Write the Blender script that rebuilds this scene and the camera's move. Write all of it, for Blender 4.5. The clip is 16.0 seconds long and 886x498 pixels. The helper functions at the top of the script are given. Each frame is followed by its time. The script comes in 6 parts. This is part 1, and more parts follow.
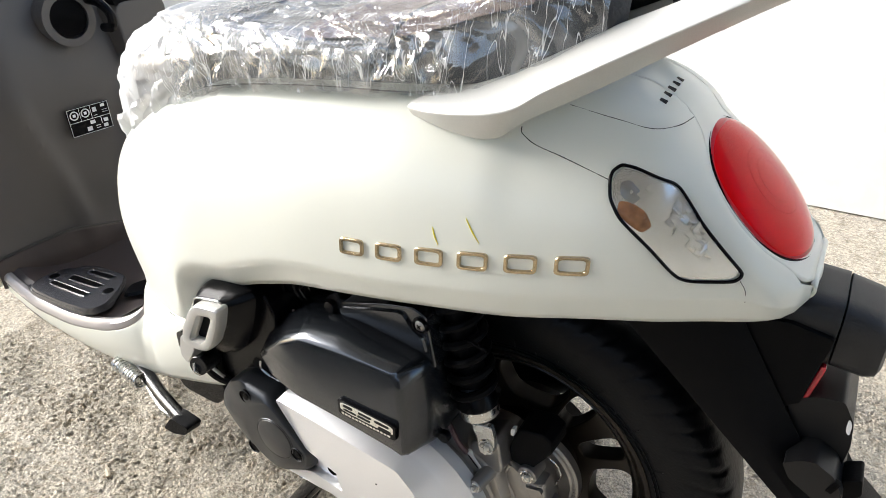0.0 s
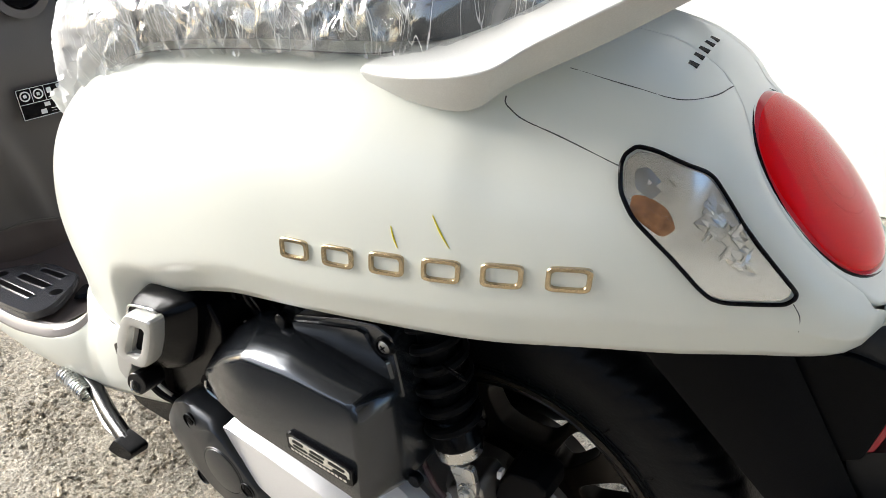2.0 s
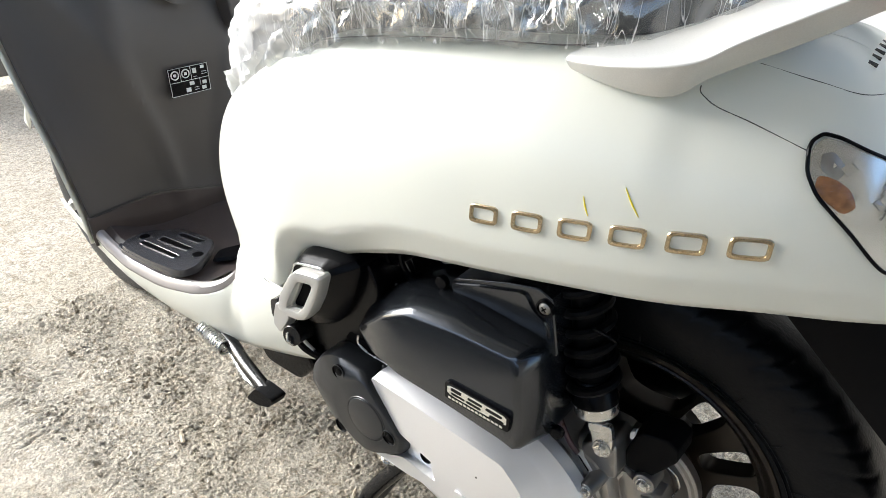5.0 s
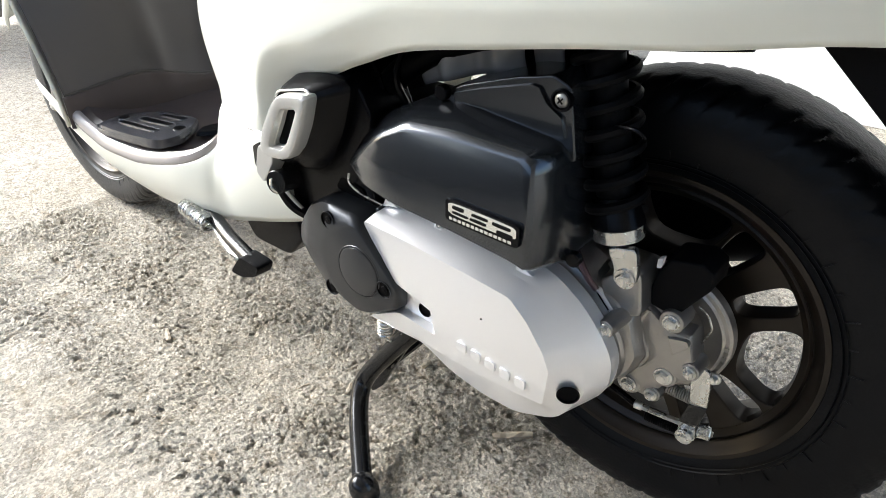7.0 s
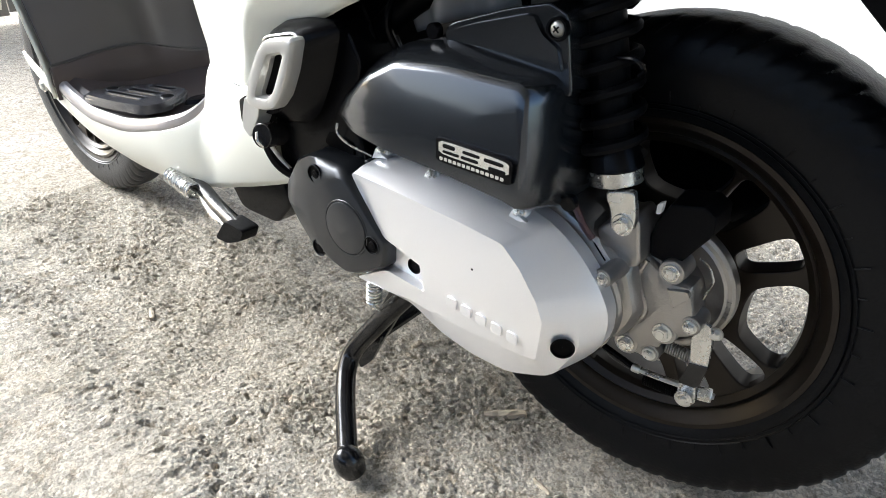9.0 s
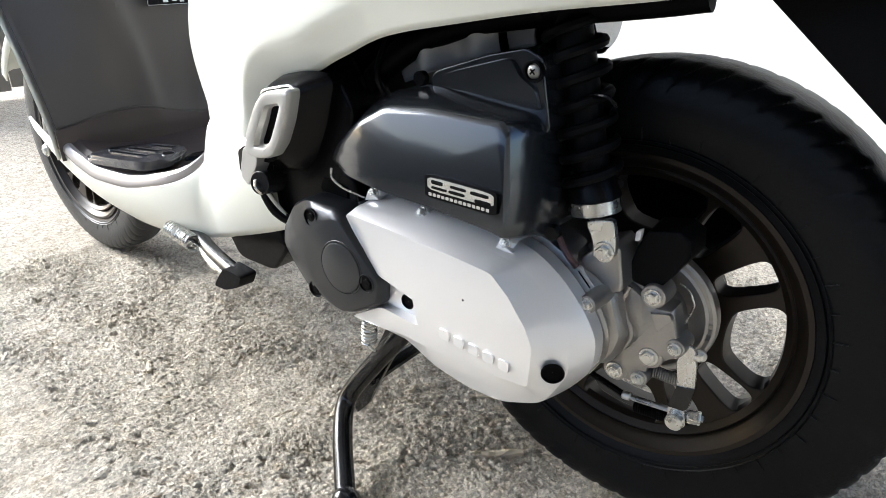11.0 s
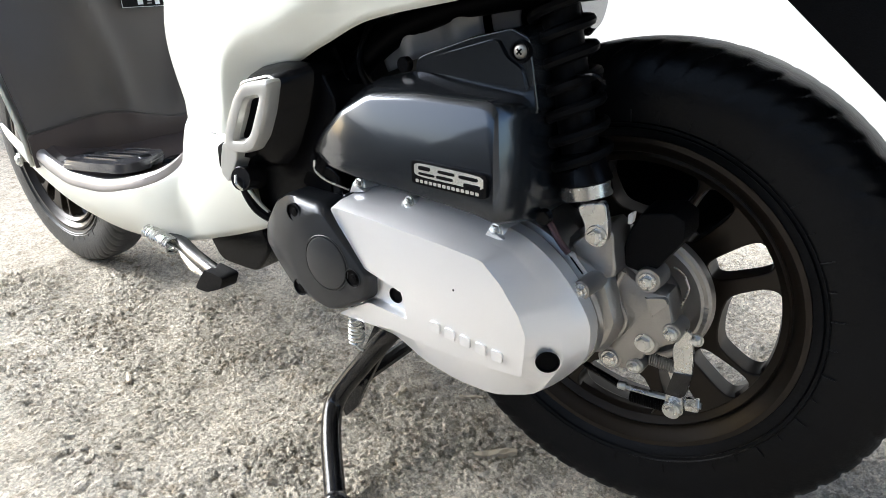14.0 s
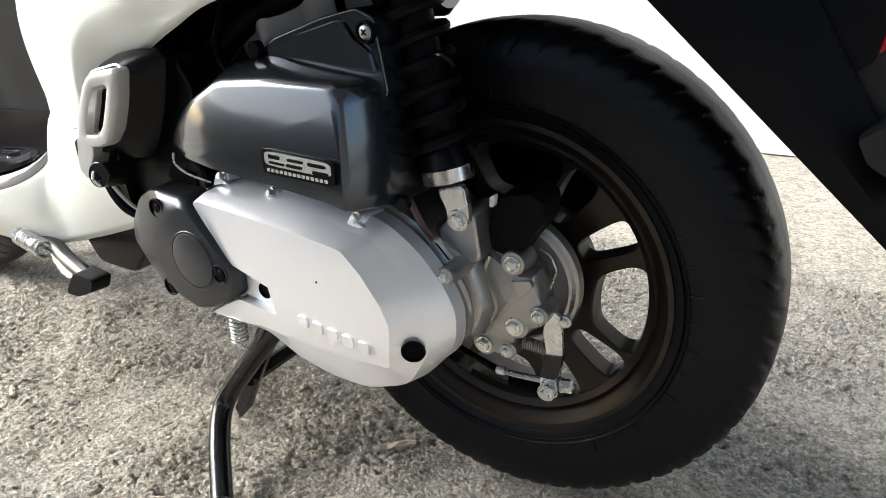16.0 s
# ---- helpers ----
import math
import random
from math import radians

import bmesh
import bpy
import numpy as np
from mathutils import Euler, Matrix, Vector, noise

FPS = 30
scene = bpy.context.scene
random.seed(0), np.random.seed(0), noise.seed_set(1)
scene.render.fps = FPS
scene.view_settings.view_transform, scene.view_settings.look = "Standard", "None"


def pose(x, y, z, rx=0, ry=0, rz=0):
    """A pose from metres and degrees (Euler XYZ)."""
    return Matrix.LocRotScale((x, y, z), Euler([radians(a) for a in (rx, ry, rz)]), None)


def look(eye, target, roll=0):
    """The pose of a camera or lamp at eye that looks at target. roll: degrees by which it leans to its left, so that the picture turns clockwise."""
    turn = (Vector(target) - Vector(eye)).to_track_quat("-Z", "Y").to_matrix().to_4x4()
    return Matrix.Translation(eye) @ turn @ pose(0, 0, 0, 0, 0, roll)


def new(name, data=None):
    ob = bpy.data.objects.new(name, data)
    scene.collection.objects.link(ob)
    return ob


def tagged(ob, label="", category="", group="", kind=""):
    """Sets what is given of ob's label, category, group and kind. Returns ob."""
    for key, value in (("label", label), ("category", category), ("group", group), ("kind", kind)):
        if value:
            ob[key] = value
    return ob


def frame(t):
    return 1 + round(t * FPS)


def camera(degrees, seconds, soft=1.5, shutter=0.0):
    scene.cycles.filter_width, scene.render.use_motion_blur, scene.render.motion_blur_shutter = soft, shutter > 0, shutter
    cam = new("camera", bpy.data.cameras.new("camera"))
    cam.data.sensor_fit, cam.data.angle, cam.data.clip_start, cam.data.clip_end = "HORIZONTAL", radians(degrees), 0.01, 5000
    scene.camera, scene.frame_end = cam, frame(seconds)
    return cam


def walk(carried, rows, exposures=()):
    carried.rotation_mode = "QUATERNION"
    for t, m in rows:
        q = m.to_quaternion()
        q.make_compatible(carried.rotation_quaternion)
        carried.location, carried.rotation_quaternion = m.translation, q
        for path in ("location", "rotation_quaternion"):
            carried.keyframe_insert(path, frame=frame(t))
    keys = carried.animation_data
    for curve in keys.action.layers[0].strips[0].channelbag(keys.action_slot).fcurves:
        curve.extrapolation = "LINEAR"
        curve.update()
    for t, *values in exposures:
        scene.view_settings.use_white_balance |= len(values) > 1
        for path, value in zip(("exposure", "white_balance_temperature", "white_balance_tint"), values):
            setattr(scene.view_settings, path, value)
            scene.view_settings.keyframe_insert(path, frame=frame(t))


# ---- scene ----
import functools

# camera: seconds, place in metres, turn in degrees
cam = camera(68.84, 16.0, soft=0.6)
PATH = [
    (0.0, 0.2431, -0.5826, 0.8966, 60.69, 1.09, 32.51),
    (0.5, 0.2268, -0.5253, 0.8642, 60.75, 1.04, 32.76),
    (1.0, 0.2098, -0.4824, 0.8428, 60.76, 0.74, 33.33),
    (1.5, 0.2121, -0.4730, 0.8390, 60.68, 0.73, 33.72),
    (2.0, 0.2118, -0.4727, 0.8398, 60.62, 0.86, 33.87),
    (2.5, 0.2053, -0.4808, 0.8444, 60.65, 0.78, 34.48),
    (3.0, 0.1936, -0.4948, 0.8519, 60.78, 0.61, 35.18),
    (3.5, 0.1794, -0.5121, 0.8582, 60.87, 0.47, 35.88),
    (4.0, 0.1610, -0.5350, 0.8679, 60.76, 0.66, 36.73),
    (4.2, 0.1521, -0.5481, 0.8705, 60.81, 0.49, 37.29),
    (6.3, 0.1846, -0.6226, 0.7470, 59.26, -0.00, 39.21),
    (6.5, 0.1826, -0.6157, 0.7262, 58.88, 0.08, 39.24),
    (7.0, 0.1715, -0.5948, 0.6740, 58.76, 0.12, 39.00),
    (7.5, 0.1659, -0.5821, 0.6429, 59.04, -0.18, 39.05),
    (8.0, 0.1659, -0.5730, 0.6087, 59.37, -0.34, 39.09),
    (10.3, 0.2087, -0.6364, 0.6030, 63.30, -0.17, 38.97),
    (10.5, 0.2080, -0.6314, 0.6018, 64.04, 0.38, 38.64),
    (11.0, 0.2079, -0.6244, 0.5934, 65.98, 0.61, 37.96),
    (11.5, 0.2057, -0.6222, 0.5831, 67.01, 0.64, 37.06),
    (12.0, 0.1979, -0.6193, 0.5719, 66.99, 0.91, 36.44),
    (12.5, 0.1945, -0.6175, 0.5660, 67.03, 1.37, 36.32),
    (13.0, 0.1947, -0.6205, 0.5660, 67.22, 1.43, 36.03),
    (13.5, 0.1976, -0.6241, 0.5664, 67.20, 1.16, 35.94),
    (14.0, 0.2000, -0.6231, 0.5667, 67.14, 1.28, 36.05),
    (14.5, 0.2103, -0.6199, 0.5693, 67.40, 0.85, 35.35),
    (15.0, 0.2329, -0.5999, 0.5667, 67.28, 0.57, 34.17),
    (15.5, 0.2455, -0.5826, 0.5635, 66.82, 1.74, 32.54),
    (16.0, 0.2556, -0.5697, 0.5555, 66.30, 1.72, 31.04),
]
walk(cam, [(t, pose(x, y, z, rx, ry, rz)) for t, x, y, z, rx, ry, rz in PATH], [(0.0, 1.27, 6450, 9), (4.2, 1.27, 6350, 8), (6.3, 1.42, 6200, 8), (10.3, 1.48, 6050, 8), (14.0, 1.48, 6050, 8), (16.0, 1.40, 6200, 8)])

# ---- world, sun, exposure ----
world = bpy.data.worlds.new("sky")
scene.world = world
world.use_nodes = True
_wn = world.node_tree
_sky = _wn.nodes.new("ShaderNodeTexSky")
_sky.sky_type = "NISHITA"
_sky.sun_disc = False
_sky.sun_elevation = radians(32)
_sky.sun_rotation = radians(-104)
_sky.dust_density = 2.5
_wn.links.new(_sky.outputs[0], _wn.nodes["Background"].inputs[0])
_wn.nodes["Background"].inputs[1].default_value = 0.15
_sun = bpy.data.lights.new("sun", "SUN")
_sun.energy, _sun.angle, _sun.color = 4.0, radians(40), (0.985, 0.99, 1.0)
sun = new("sun", _sun)
sun.matrix_world = look((-1.0, -0.25, 0.645), (0, 0, 0))


# ---- materials ----
def material(name, color, rough=0.5, metal=0.0, bump=0.0, bump_scale=200.0, vary=0.06, vary_scale=9.0, coat=0.0, spec=0.5,
             rough_vary=0.08, fine=0.0, fine_scale=300.0):
    m = bpy.data.materials.new(name)
    m.use_nodes = True
    nt = m.node_tree
    b = nt.nodes["Principled BSDF"]
    b.inputs["Base Color"].default_value = (*color, 1)
    b.inputs["Roughness"].default_value = rough
    b.inputs["Metallic"].default_value = metal
    b.inputs["Specular IOR Level"].default_value = spec
    b.inputs["Coat Weight"].default_value = coat
    b.inputs["Coat Roughness"].default_value = 0.12
    co = nt.nodes.new("ShaderNodeTexCoord")
    n1 = nt.nodes.new("ShaderNodeTexNoise")
    n1.inputs["Scale"].default_value = vary_scale
    n1.inputs["Detail"].default_value = 5
    nt.links.new(co.outputs["Object"], n1.inputs["Vector"])
    n2 = nt.nodes.new("ShaderNodeTexNoise")
    n2.inputs["Scale"].default_value = fine_scale
    n2.inputs["Detail"].default_value = 3
    nt.links.new(co.outputs["Object"], n2.inputs["Vector"])
    mix = nt.nodes.new("ShaderNodeMix")
    mix.data_type = "RGBA"
    mix.inputs[6].default_value = (*[min(1, c * (1 - vary)) for c in color], 1)
    mix.inputs[7].default_value = (*[min(1, c * (1 + vary)) for c in color], 1)
    nt.links.new(n1.outputs["Fac"], mix.inputs[0])
    last = mix.outputs[2]
    if fine:
        mx = nt.nodes.new("ShaderNodeMix")
        mx.data_type, mx.blend_type = "RGBA", "MULTIPLY"
        mx.inputs[0].default_value = fine
        rp = nt.nodes.new("ShaderNodeValToRGB")
        rp.color_ramp.elements[0].position, rp.color_ramp.elements[1].position = 0.35, 0.65
        nt.links.new(n2.outputs["Fac"], rp.inputs[0])
        nt.links.new(last, mx.inputs[6])
        nt.links.new(rp.outputs[0], mx.inputs[7])
        last = mx.outputs[2]
    nt.links.new(last, b.inputs["Base Color"])
    mr = nt.nodes.new("ShaderNodeMapRange")
    mr.inputs[3].default_value, mr.inputs[4].default_value = max(0.02, rough - rough_vary), min(1, rough + rough_vary)
    nt.links.new(n1.outputs["Fac"], mr.inputs[0])
    nt.links.new(mr.outputs[0], b.inputs["Roughness"])
    if bump:
        n3 = nt.nodes.new("ShaderNodeTexNoise")
        n3.inputs["Scale"].default_value = bump_scale
        n3.inputs["Detail"].default_value = 4
        nt.links.new(co.outputs["Object"], n3.inputs["Vector"])
        bp = nt.nodes.new("ShaderNodeBump")
        bp.inputs["Strength"].default_value = bump
        bp.inputs["Distance"].default_value = 0.002
        nt.links.new(n3.outputs["Fac"], bp.inputs["Height"])
        nt.links.new(bp.outputs[0], b.inputs["Normal"])
    return m


WHITE = material("pearl white satin paint", (0.73, 0.738, 0.662), 0.34, vary=0.015, coat=0.25, rough_vary=0.04)
RAIL = material("silver white paint", (0.56, 0.555, 0.52), 0.38, 0.25, vary=0.03, fine=0.06, fine_scale=900)
BROWN = material("dark brown floor plastic", (0.060, 0.046, 0.043), 0.5, bump=0.25, bump_scale=900, vary=0.15)
SHIELD = material("grey brown shield plastic", (0.085, 0.078, 0.075), 0.46, bump=0.15, bump_scale=900, vary=0.1)
BLACK = material("black plastic", (0.003, 0.003, 0.0038), 0.24, spec=0.12, bump=0.12, bump_scale=700, vary=0.2)
MATTE = material("matte black plastic", (0.003, 0.003, 0.0036), 0.5, spec=0.08, bump=0.2, bump_scale=800, vary=0.2)
FENDER = material("grey black fender plastic", (0.024, 0.024, 0.025), 0.42, spec=0.28, bump=0.15, bump_scale=900, vary=0.15)
BRACKET = material("black bracket plastic", (0.008, 0.008, 0.0085), 0.42, spec=0.25, bump=0.15, bump_scale=900, vary=0.15)
# near-black that carries the shade of inner parts, holes and recesses
DARK = material("near black for inner parts, recess shade included", (0.0015, 0.0015, 0.002), 0.5, spec=0.05, vary=0.25)
AIRBOX = material("satin black metallic paint", (0.038, 0.043, 0.051), 0.26, 0.75, vary=0.10, spec=0.5, coat=0.9, fine=0.25, fine_scale=1600, rough_vary=0.03)
SILVER = material("satin silver paint", (0.86, 0.865, 0.88), 0.36, 0.72, vary=0.02, fine=0.05, fine_scale=1300)
GUN = material("dark grey cover paint", (0.034, 0.037, 0.042), 0.36, 0.55, bump=0.04, bump_scale=1500, vary=0.08, coat=0.2, fine=0.2, fine_scale=1500, rough_vary=0.04)
CAST = material("cast aluminium", (0.34, 0.33, 0.315), 0.33, 0.85, bump=0.18, bump_scale=420, vary=0.2, vary_scale=30)
ZINC = material("zinc plated steel", (0.62, 0.62, 0.60), 0.27, 0.95, vary=0.12, vary_scale=60)
STEEL = material("dull steel", (0.33, 0.32, 0.30), 0.4, 0.9, vary=0.2, vary_scale=50)
BRONZE = material("bronze rim paint", (0.020, 0.0155, 0.0115), 0.34, 0.45, vary=0.12, spec=0.35, fine=0.12, fine_scale=900)
PEGPAINT = material("pale cast peg paint", (0.47, 0.465, 0.44), 0.34, 0.4, vary=0.06, vary_scale=40)
RUBBER = material("tyre rubber", (0.0026, 0.0031, 0.0042), 0.40, spec=0.15, bump=0.25, bump_scale=300, vary=0.25, vary_scale=20)
# paler than the rear tyre: some dust, and sky light put into the colour
PALE_RUBBER = material("tyre rubber greyed by dust and painted sky light", (0.034, 0.035, 0.037), 0.45, spec=0.35, bump=0.3, bump_scale=300, vary=0.35, vary_scale=25)
STAND = material("black stand paint", (0.009, 0.009, 0.0095), 0.22, vary=0.2, spec=0.4)
GOLD = material("pale gold chrome", (0.56, 0.45, 0.29), 0.24, 0.95, vary=0.08, vary_scale=60)
SEAM = material("dark joint", (0.07, 0.066, 0.058), 0.7)
SEATV = material("dark seat vinyl", (0.030, 0.032, 0.036), 0.5, bump=0.4, bump_scale=350, vary=0.15)
SEATB = material("brown seat vinyl", (0.13, 0.085, 0.075), 0.5, bump=0.3, bump_scale=350, vary=0.12)
YELLOW = material("yellow marker streak", (0.75, 0.62, 0.02), 0.5)
PRINT = material("white print", (0.75, 0.75, 0.75), 0.5)
WOODCHIP = material("dry wood", (0.42, 0.36, 0.27), 0.8, bump=0.5, bump_scale=160, vary=0.2, vary_scale=40)
AMBER = material("amber bulb", (0.27, 0.125, 0.055), 0.15, vary=0.75, vary_scale=150)
REFL = material("red reflector", (0.50, 0.015, 0.03), 0.2, coat=0.4)
CHROME = material("bright reflector bowl", (0.80, 0.80, 0.77), 0.22, 0.85, vary=0.03)


def lens_material(name, color, rough, trans, ior=1.45):
    m = material(name, color, rough, vary=0.04, rough_vary=0.01)
    b = m.node_tree.nodes["Principled BSDF"]
    b.inputs["Transmission Weight"].default_value = trans
    b.inputs["IOR"].default_value = ior
    return m


REDBOWL = material("red lamp bowl", (0.90, 0.012, 0.035), 0.35, vary=0.1, vary_scale=40)
REDCLEAR = lens_material("clear red cover", (0.97, 0.03, 0.06), 0.03, 1.0, 1.22)
CLEAR = lens_material("clear lens", (0.96, 0.96, 0.95), 0.04, 1.0, 1.2)


def film_material():
    m = bpy.data.materials.new("crinkled clear film")
    m.use_nodes = True
    nt = m.node_tree
    nt.nodes.remove(nt.nodes["Principled BSDF"])
    out = nt.nodes["Material Output"]
    tr = nt.nodes.new("ShaderNodeBsdfTransparent")
    tr.inputs[0].default_value = (0.93, 0.94, 0.94, 1)
    gl = nt.nodes.new("ShaderNodeBsdfGlossy")
    gl.inputs["Roughness"].default_value = 0.07
    df = nt.nodes.new("ShaderNodeBsdfDiffuse")
    df.inputs[0].default_value = (0.88, 0.88, 0.87, 1)
    co = nt.nodes.new("ShaderNodeTexCoord")
    n = nt.nodes.new("ShaderNodeTexNoise")
    n.inputs["Scale"].default_value, n.inputs["Detail"].default_value, n.inputs["Distortion"].default_value = 13, 4, 1.2
    nt.links.new(co.outputs["Object"], n.inputs["Vector"])
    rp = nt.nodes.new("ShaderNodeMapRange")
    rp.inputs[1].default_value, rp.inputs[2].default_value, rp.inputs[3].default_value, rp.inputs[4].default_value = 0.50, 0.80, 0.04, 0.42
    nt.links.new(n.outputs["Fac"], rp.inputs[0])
    bp = nt.nodes.new("ShaderNodeBump")
    bp.inputs["Strength"].default_value, bp.inputs["Distance"].default_value = 0.5, 0.005
    nt.links.new(n.outputs["Fac"], bp.inputs["Height"])
    nt.links.new(bp.outputs[0], gl.inputs["Normal"])
    m1 = nt.nodes.new("ShaderNodeMixShader")
    m1.inputs[0].default_value = 0.18
    nt.links.new(tr.outputs[0], m1.inputs[1])
    nt.links.new(gl.outputs[0], m1.inputs[2])
    m2 = nt.nodes.new("ShaderNodeMixShader")
    # thin white lines along the folds: glints put in as diffuse white
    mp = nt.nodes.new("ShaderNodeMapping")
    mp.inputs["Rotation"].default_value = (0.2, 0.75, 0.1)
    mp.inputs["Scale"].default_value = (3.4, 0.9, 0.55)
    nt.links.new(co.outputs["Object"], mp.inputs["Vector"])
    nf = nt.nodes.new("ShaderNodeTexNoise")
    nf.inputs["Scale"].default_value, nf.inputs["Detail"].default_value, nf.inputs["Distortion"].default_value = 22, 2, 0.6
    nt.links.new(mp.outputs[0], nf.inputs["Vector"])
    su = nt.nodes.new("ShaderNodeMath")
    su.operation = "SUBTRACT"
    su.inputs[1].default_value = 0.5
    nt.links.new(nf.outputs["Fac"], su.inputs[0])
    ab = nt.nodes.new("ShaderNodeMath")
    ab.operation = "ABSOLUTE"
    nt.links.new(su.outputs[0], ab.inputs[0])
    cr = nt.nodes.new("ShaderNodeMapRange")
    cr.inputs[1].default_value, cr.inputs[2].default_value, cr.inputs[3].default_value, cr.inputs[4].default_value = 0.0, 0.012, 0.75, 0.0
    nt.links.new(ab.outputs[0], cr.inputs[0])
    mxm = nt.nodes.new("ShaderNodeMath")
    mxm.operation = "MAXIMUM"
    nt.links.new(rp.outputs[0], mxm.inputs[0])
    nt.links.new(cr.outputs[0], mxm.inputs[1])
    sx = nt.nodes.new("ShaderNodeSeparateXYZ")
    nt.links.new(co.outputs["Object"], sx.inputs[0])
    # film whitened towards the seat front, its glare painted as diffuse white
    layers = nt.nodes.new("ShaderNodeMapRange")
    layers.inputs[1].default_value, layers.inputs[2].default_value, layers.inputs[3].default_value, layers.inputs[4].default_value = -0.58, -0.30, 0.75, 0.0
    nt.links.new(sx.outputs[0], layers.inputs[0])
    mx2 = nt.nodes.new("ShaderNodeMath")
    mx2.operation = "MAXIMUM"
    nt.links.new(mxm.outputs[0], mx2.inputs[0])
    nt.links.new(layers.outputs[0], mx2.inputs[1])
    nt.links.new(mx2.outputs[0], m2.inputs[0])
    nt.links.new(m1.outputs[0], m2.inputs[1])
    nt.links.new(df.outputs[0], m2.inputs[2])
    nt.links.new(m2.outputs[0], out.inputs[0])
    return m


FILM = film_material()


def woven_material():
    m = material("woven grey seat fabric", (0.10, 0.105, 0.11), 0.55)
    nt = m.node_tree
    b = nt.nodes["Principled BSDF"]
    co = nt.nodes.new("ShaderNodeTexCoord")
    ck = nt.nodes.new("ShaderNodeTexChecker")
    ck.inputs["Scale"].default_value = 420
    ck.inputs[1].default_value, ck.inputs[2].default_value = (0.20, 0.20, 0.21, 1), (0.035, 0.036, 0.04, 1)
    nt.links.new(co.outputs["Object"], ck.inputs[0])
    nt.links.new(ck.outputs[0], b.inputs["Base Color"])
    return m


WOVEN = woven_material()


def ground_material():
    m = bpy.data.materials.new("dusty cement ground")
    m.use_nodes = True
    nt = m.node_tree
    b = nt.nodes["Principled BSDF"]
    b.inputs["Roughness"].default_value = 0.95
    b.inputs["Specular IOR Level"].default_value = 0.15
    co = nt.nodes.new("ShaderNodeTexCoord")

    def tex(scale, detail, rough=0.6):
        n = nt.nodes.new("ShaderNodeTexNoise")
        n.inputs["Scale"].default_value, n.inputs["Detail"].default_value, n.inputs["Roughness"].default_value = scale, detail, rough
        nt.links.new(co.outputs["Object"], n.inputs["Vector"])
        return n

    def mixed(fac, a, c, lo, hi):
        r = nt.nodes.new("ShaderNodeMapRange")
        r.inputs[1].default_value, r.inputs[2].default_value = lo, hi
        nt.links.new(fac, r.inputs[0])
        x = nt.nodes.new("ShaderNodeMix")
        x.data_type = "RGBA"
        nt.links.new(r.outputs[0], x.inputs[0])
        for s, v in ((6, a), (7, c)):
            if isinstance(v, tuple):
                x.inputs[s].default_value = (*v, 1)
            else:
                nt.links.new(v, x.inputs[s])
        return x.outputs[2]

    big, mid, fine = tex(2.2, 6), tex(40, 6, 0.75), tex(240, 5, 0.75)
    c = mixed(big.outputs["Fac"], (0.61, 0.545, 0.440), (0.71, 0.645, 0.545), 0.35, 0.65)
    c = mixed(mid.outputs["Fac"], (0.43, 0.365, 0.275), c, 0.36, 0.50)
    c = mixed(fine.outputs["Fac"], (0.22, 0.19, 0.155), c, 0.32, 0.40)
    # crumbs of different tone
    for scale, low, high in ((210, 0.66, 1.12), (420, 0.74, 1.10)):
        cell = nt.nodes.new("ShaderNodeTexVoronoi")
        cell.inputs["Scale"].default_value = scale
        nt.links.new(co.outputs["Object"], cell.inputs["Vector"])
        sep = nt.nodes.new("ShaderNodeSeparateColor")
        nt.links.new(cell.outputs["Color"], sep.inputs[0])
        tone = nt.nodes.new("ShaderNodeMapRange")
        tone.inputs[1].default_value, tone.inputs[2].default_value = 0.0, 0.75
        tone.inputs[3].default_value, tone.inputs[4].default_value = low, high
        nt.links.new(sep.outputs[0], tone.inputs[0])
        mul = nt.nodes.new("ShaderNodeVectorMath")
        mul.operation = "SCALE"
        nt.links.new(c, mul.inputs[0])
        nt.links.new(tone.outputs[0], mul.inputs["Scale"])
        c = mul.outputs[0]
    nt.links.new(c, b.inputs["Base Color"])
    bp = nt.nodes.new("ShaderNodeBump")
    bp.inputs["Strength"].default_value, bp.inputs["Distance"].default_value = 1.0, 0.008
    vo = nt.nodes.new("ShaderNodeTexVoronoi")
    vo.inputs["Scale"].default_value = 130
    wob = nt.nodes.new("ShaderNodeVectorMath")
    wob.operation = "MULTIPLY_ADD"
    wob.inputs[1].default_value = (0.02, 0.02, 0.02)
    nt.links.new(mid.outputs["Color"], wob.inputs[0])
    nt.links.new(co.outputs["Object"], wob.inputs[2])
    nt.links.new(wob.outputs[0], vo.inputs["Vector"])
    a0 = nt.nodes.new("ShaderNodeMath")
    a0.operation = "MULTIPLY_ADD"
    a0.inputs[1].default_value = -0.55
    nt.links.new(vo.outputs["Distance"], a0.inputs[0])
    nt.links.new(mid.outputs["Fac"], a0.inputs[2])
    add = nt.nodes.new("ShaderNodeMath")
    nt.links.new(a0.outputs[0], add.inputs[0])
    nt.links.new(fine.outputs["Fac"], add.inputs[1])
    nt.links.new(add.outputs[0], bp.inputs["Height"])
    nt.links.new(bp.outputs[0], b.inputs["Normal"])
    return m


GROUND = ground_material()
PLASTER = material("white plaster", (0.80, 0.79, 0.76), 0.85, bump=0.4, bump_scale=60, vary=0.05, vary_scale=3, fine=0.05, fine_scale=25)
CEIL = material("grey of unseen roof and wall", (0.31, 0.305, 0.295), 0.7, vary=0.1, vary_scale=2)
DARKWALL = material("dark finish of added unseen walls", (0.045, 0.043, 0.042), 0.8, bump=0.4, bump_scale=40, vary=0.2, vary_scale=3)
PLANK = material("weathered grey plank", (0.19, 0.17, 0.145), 0.85, bump=0.5, bump_scale=70, vary=0.25, vary_scale=14)


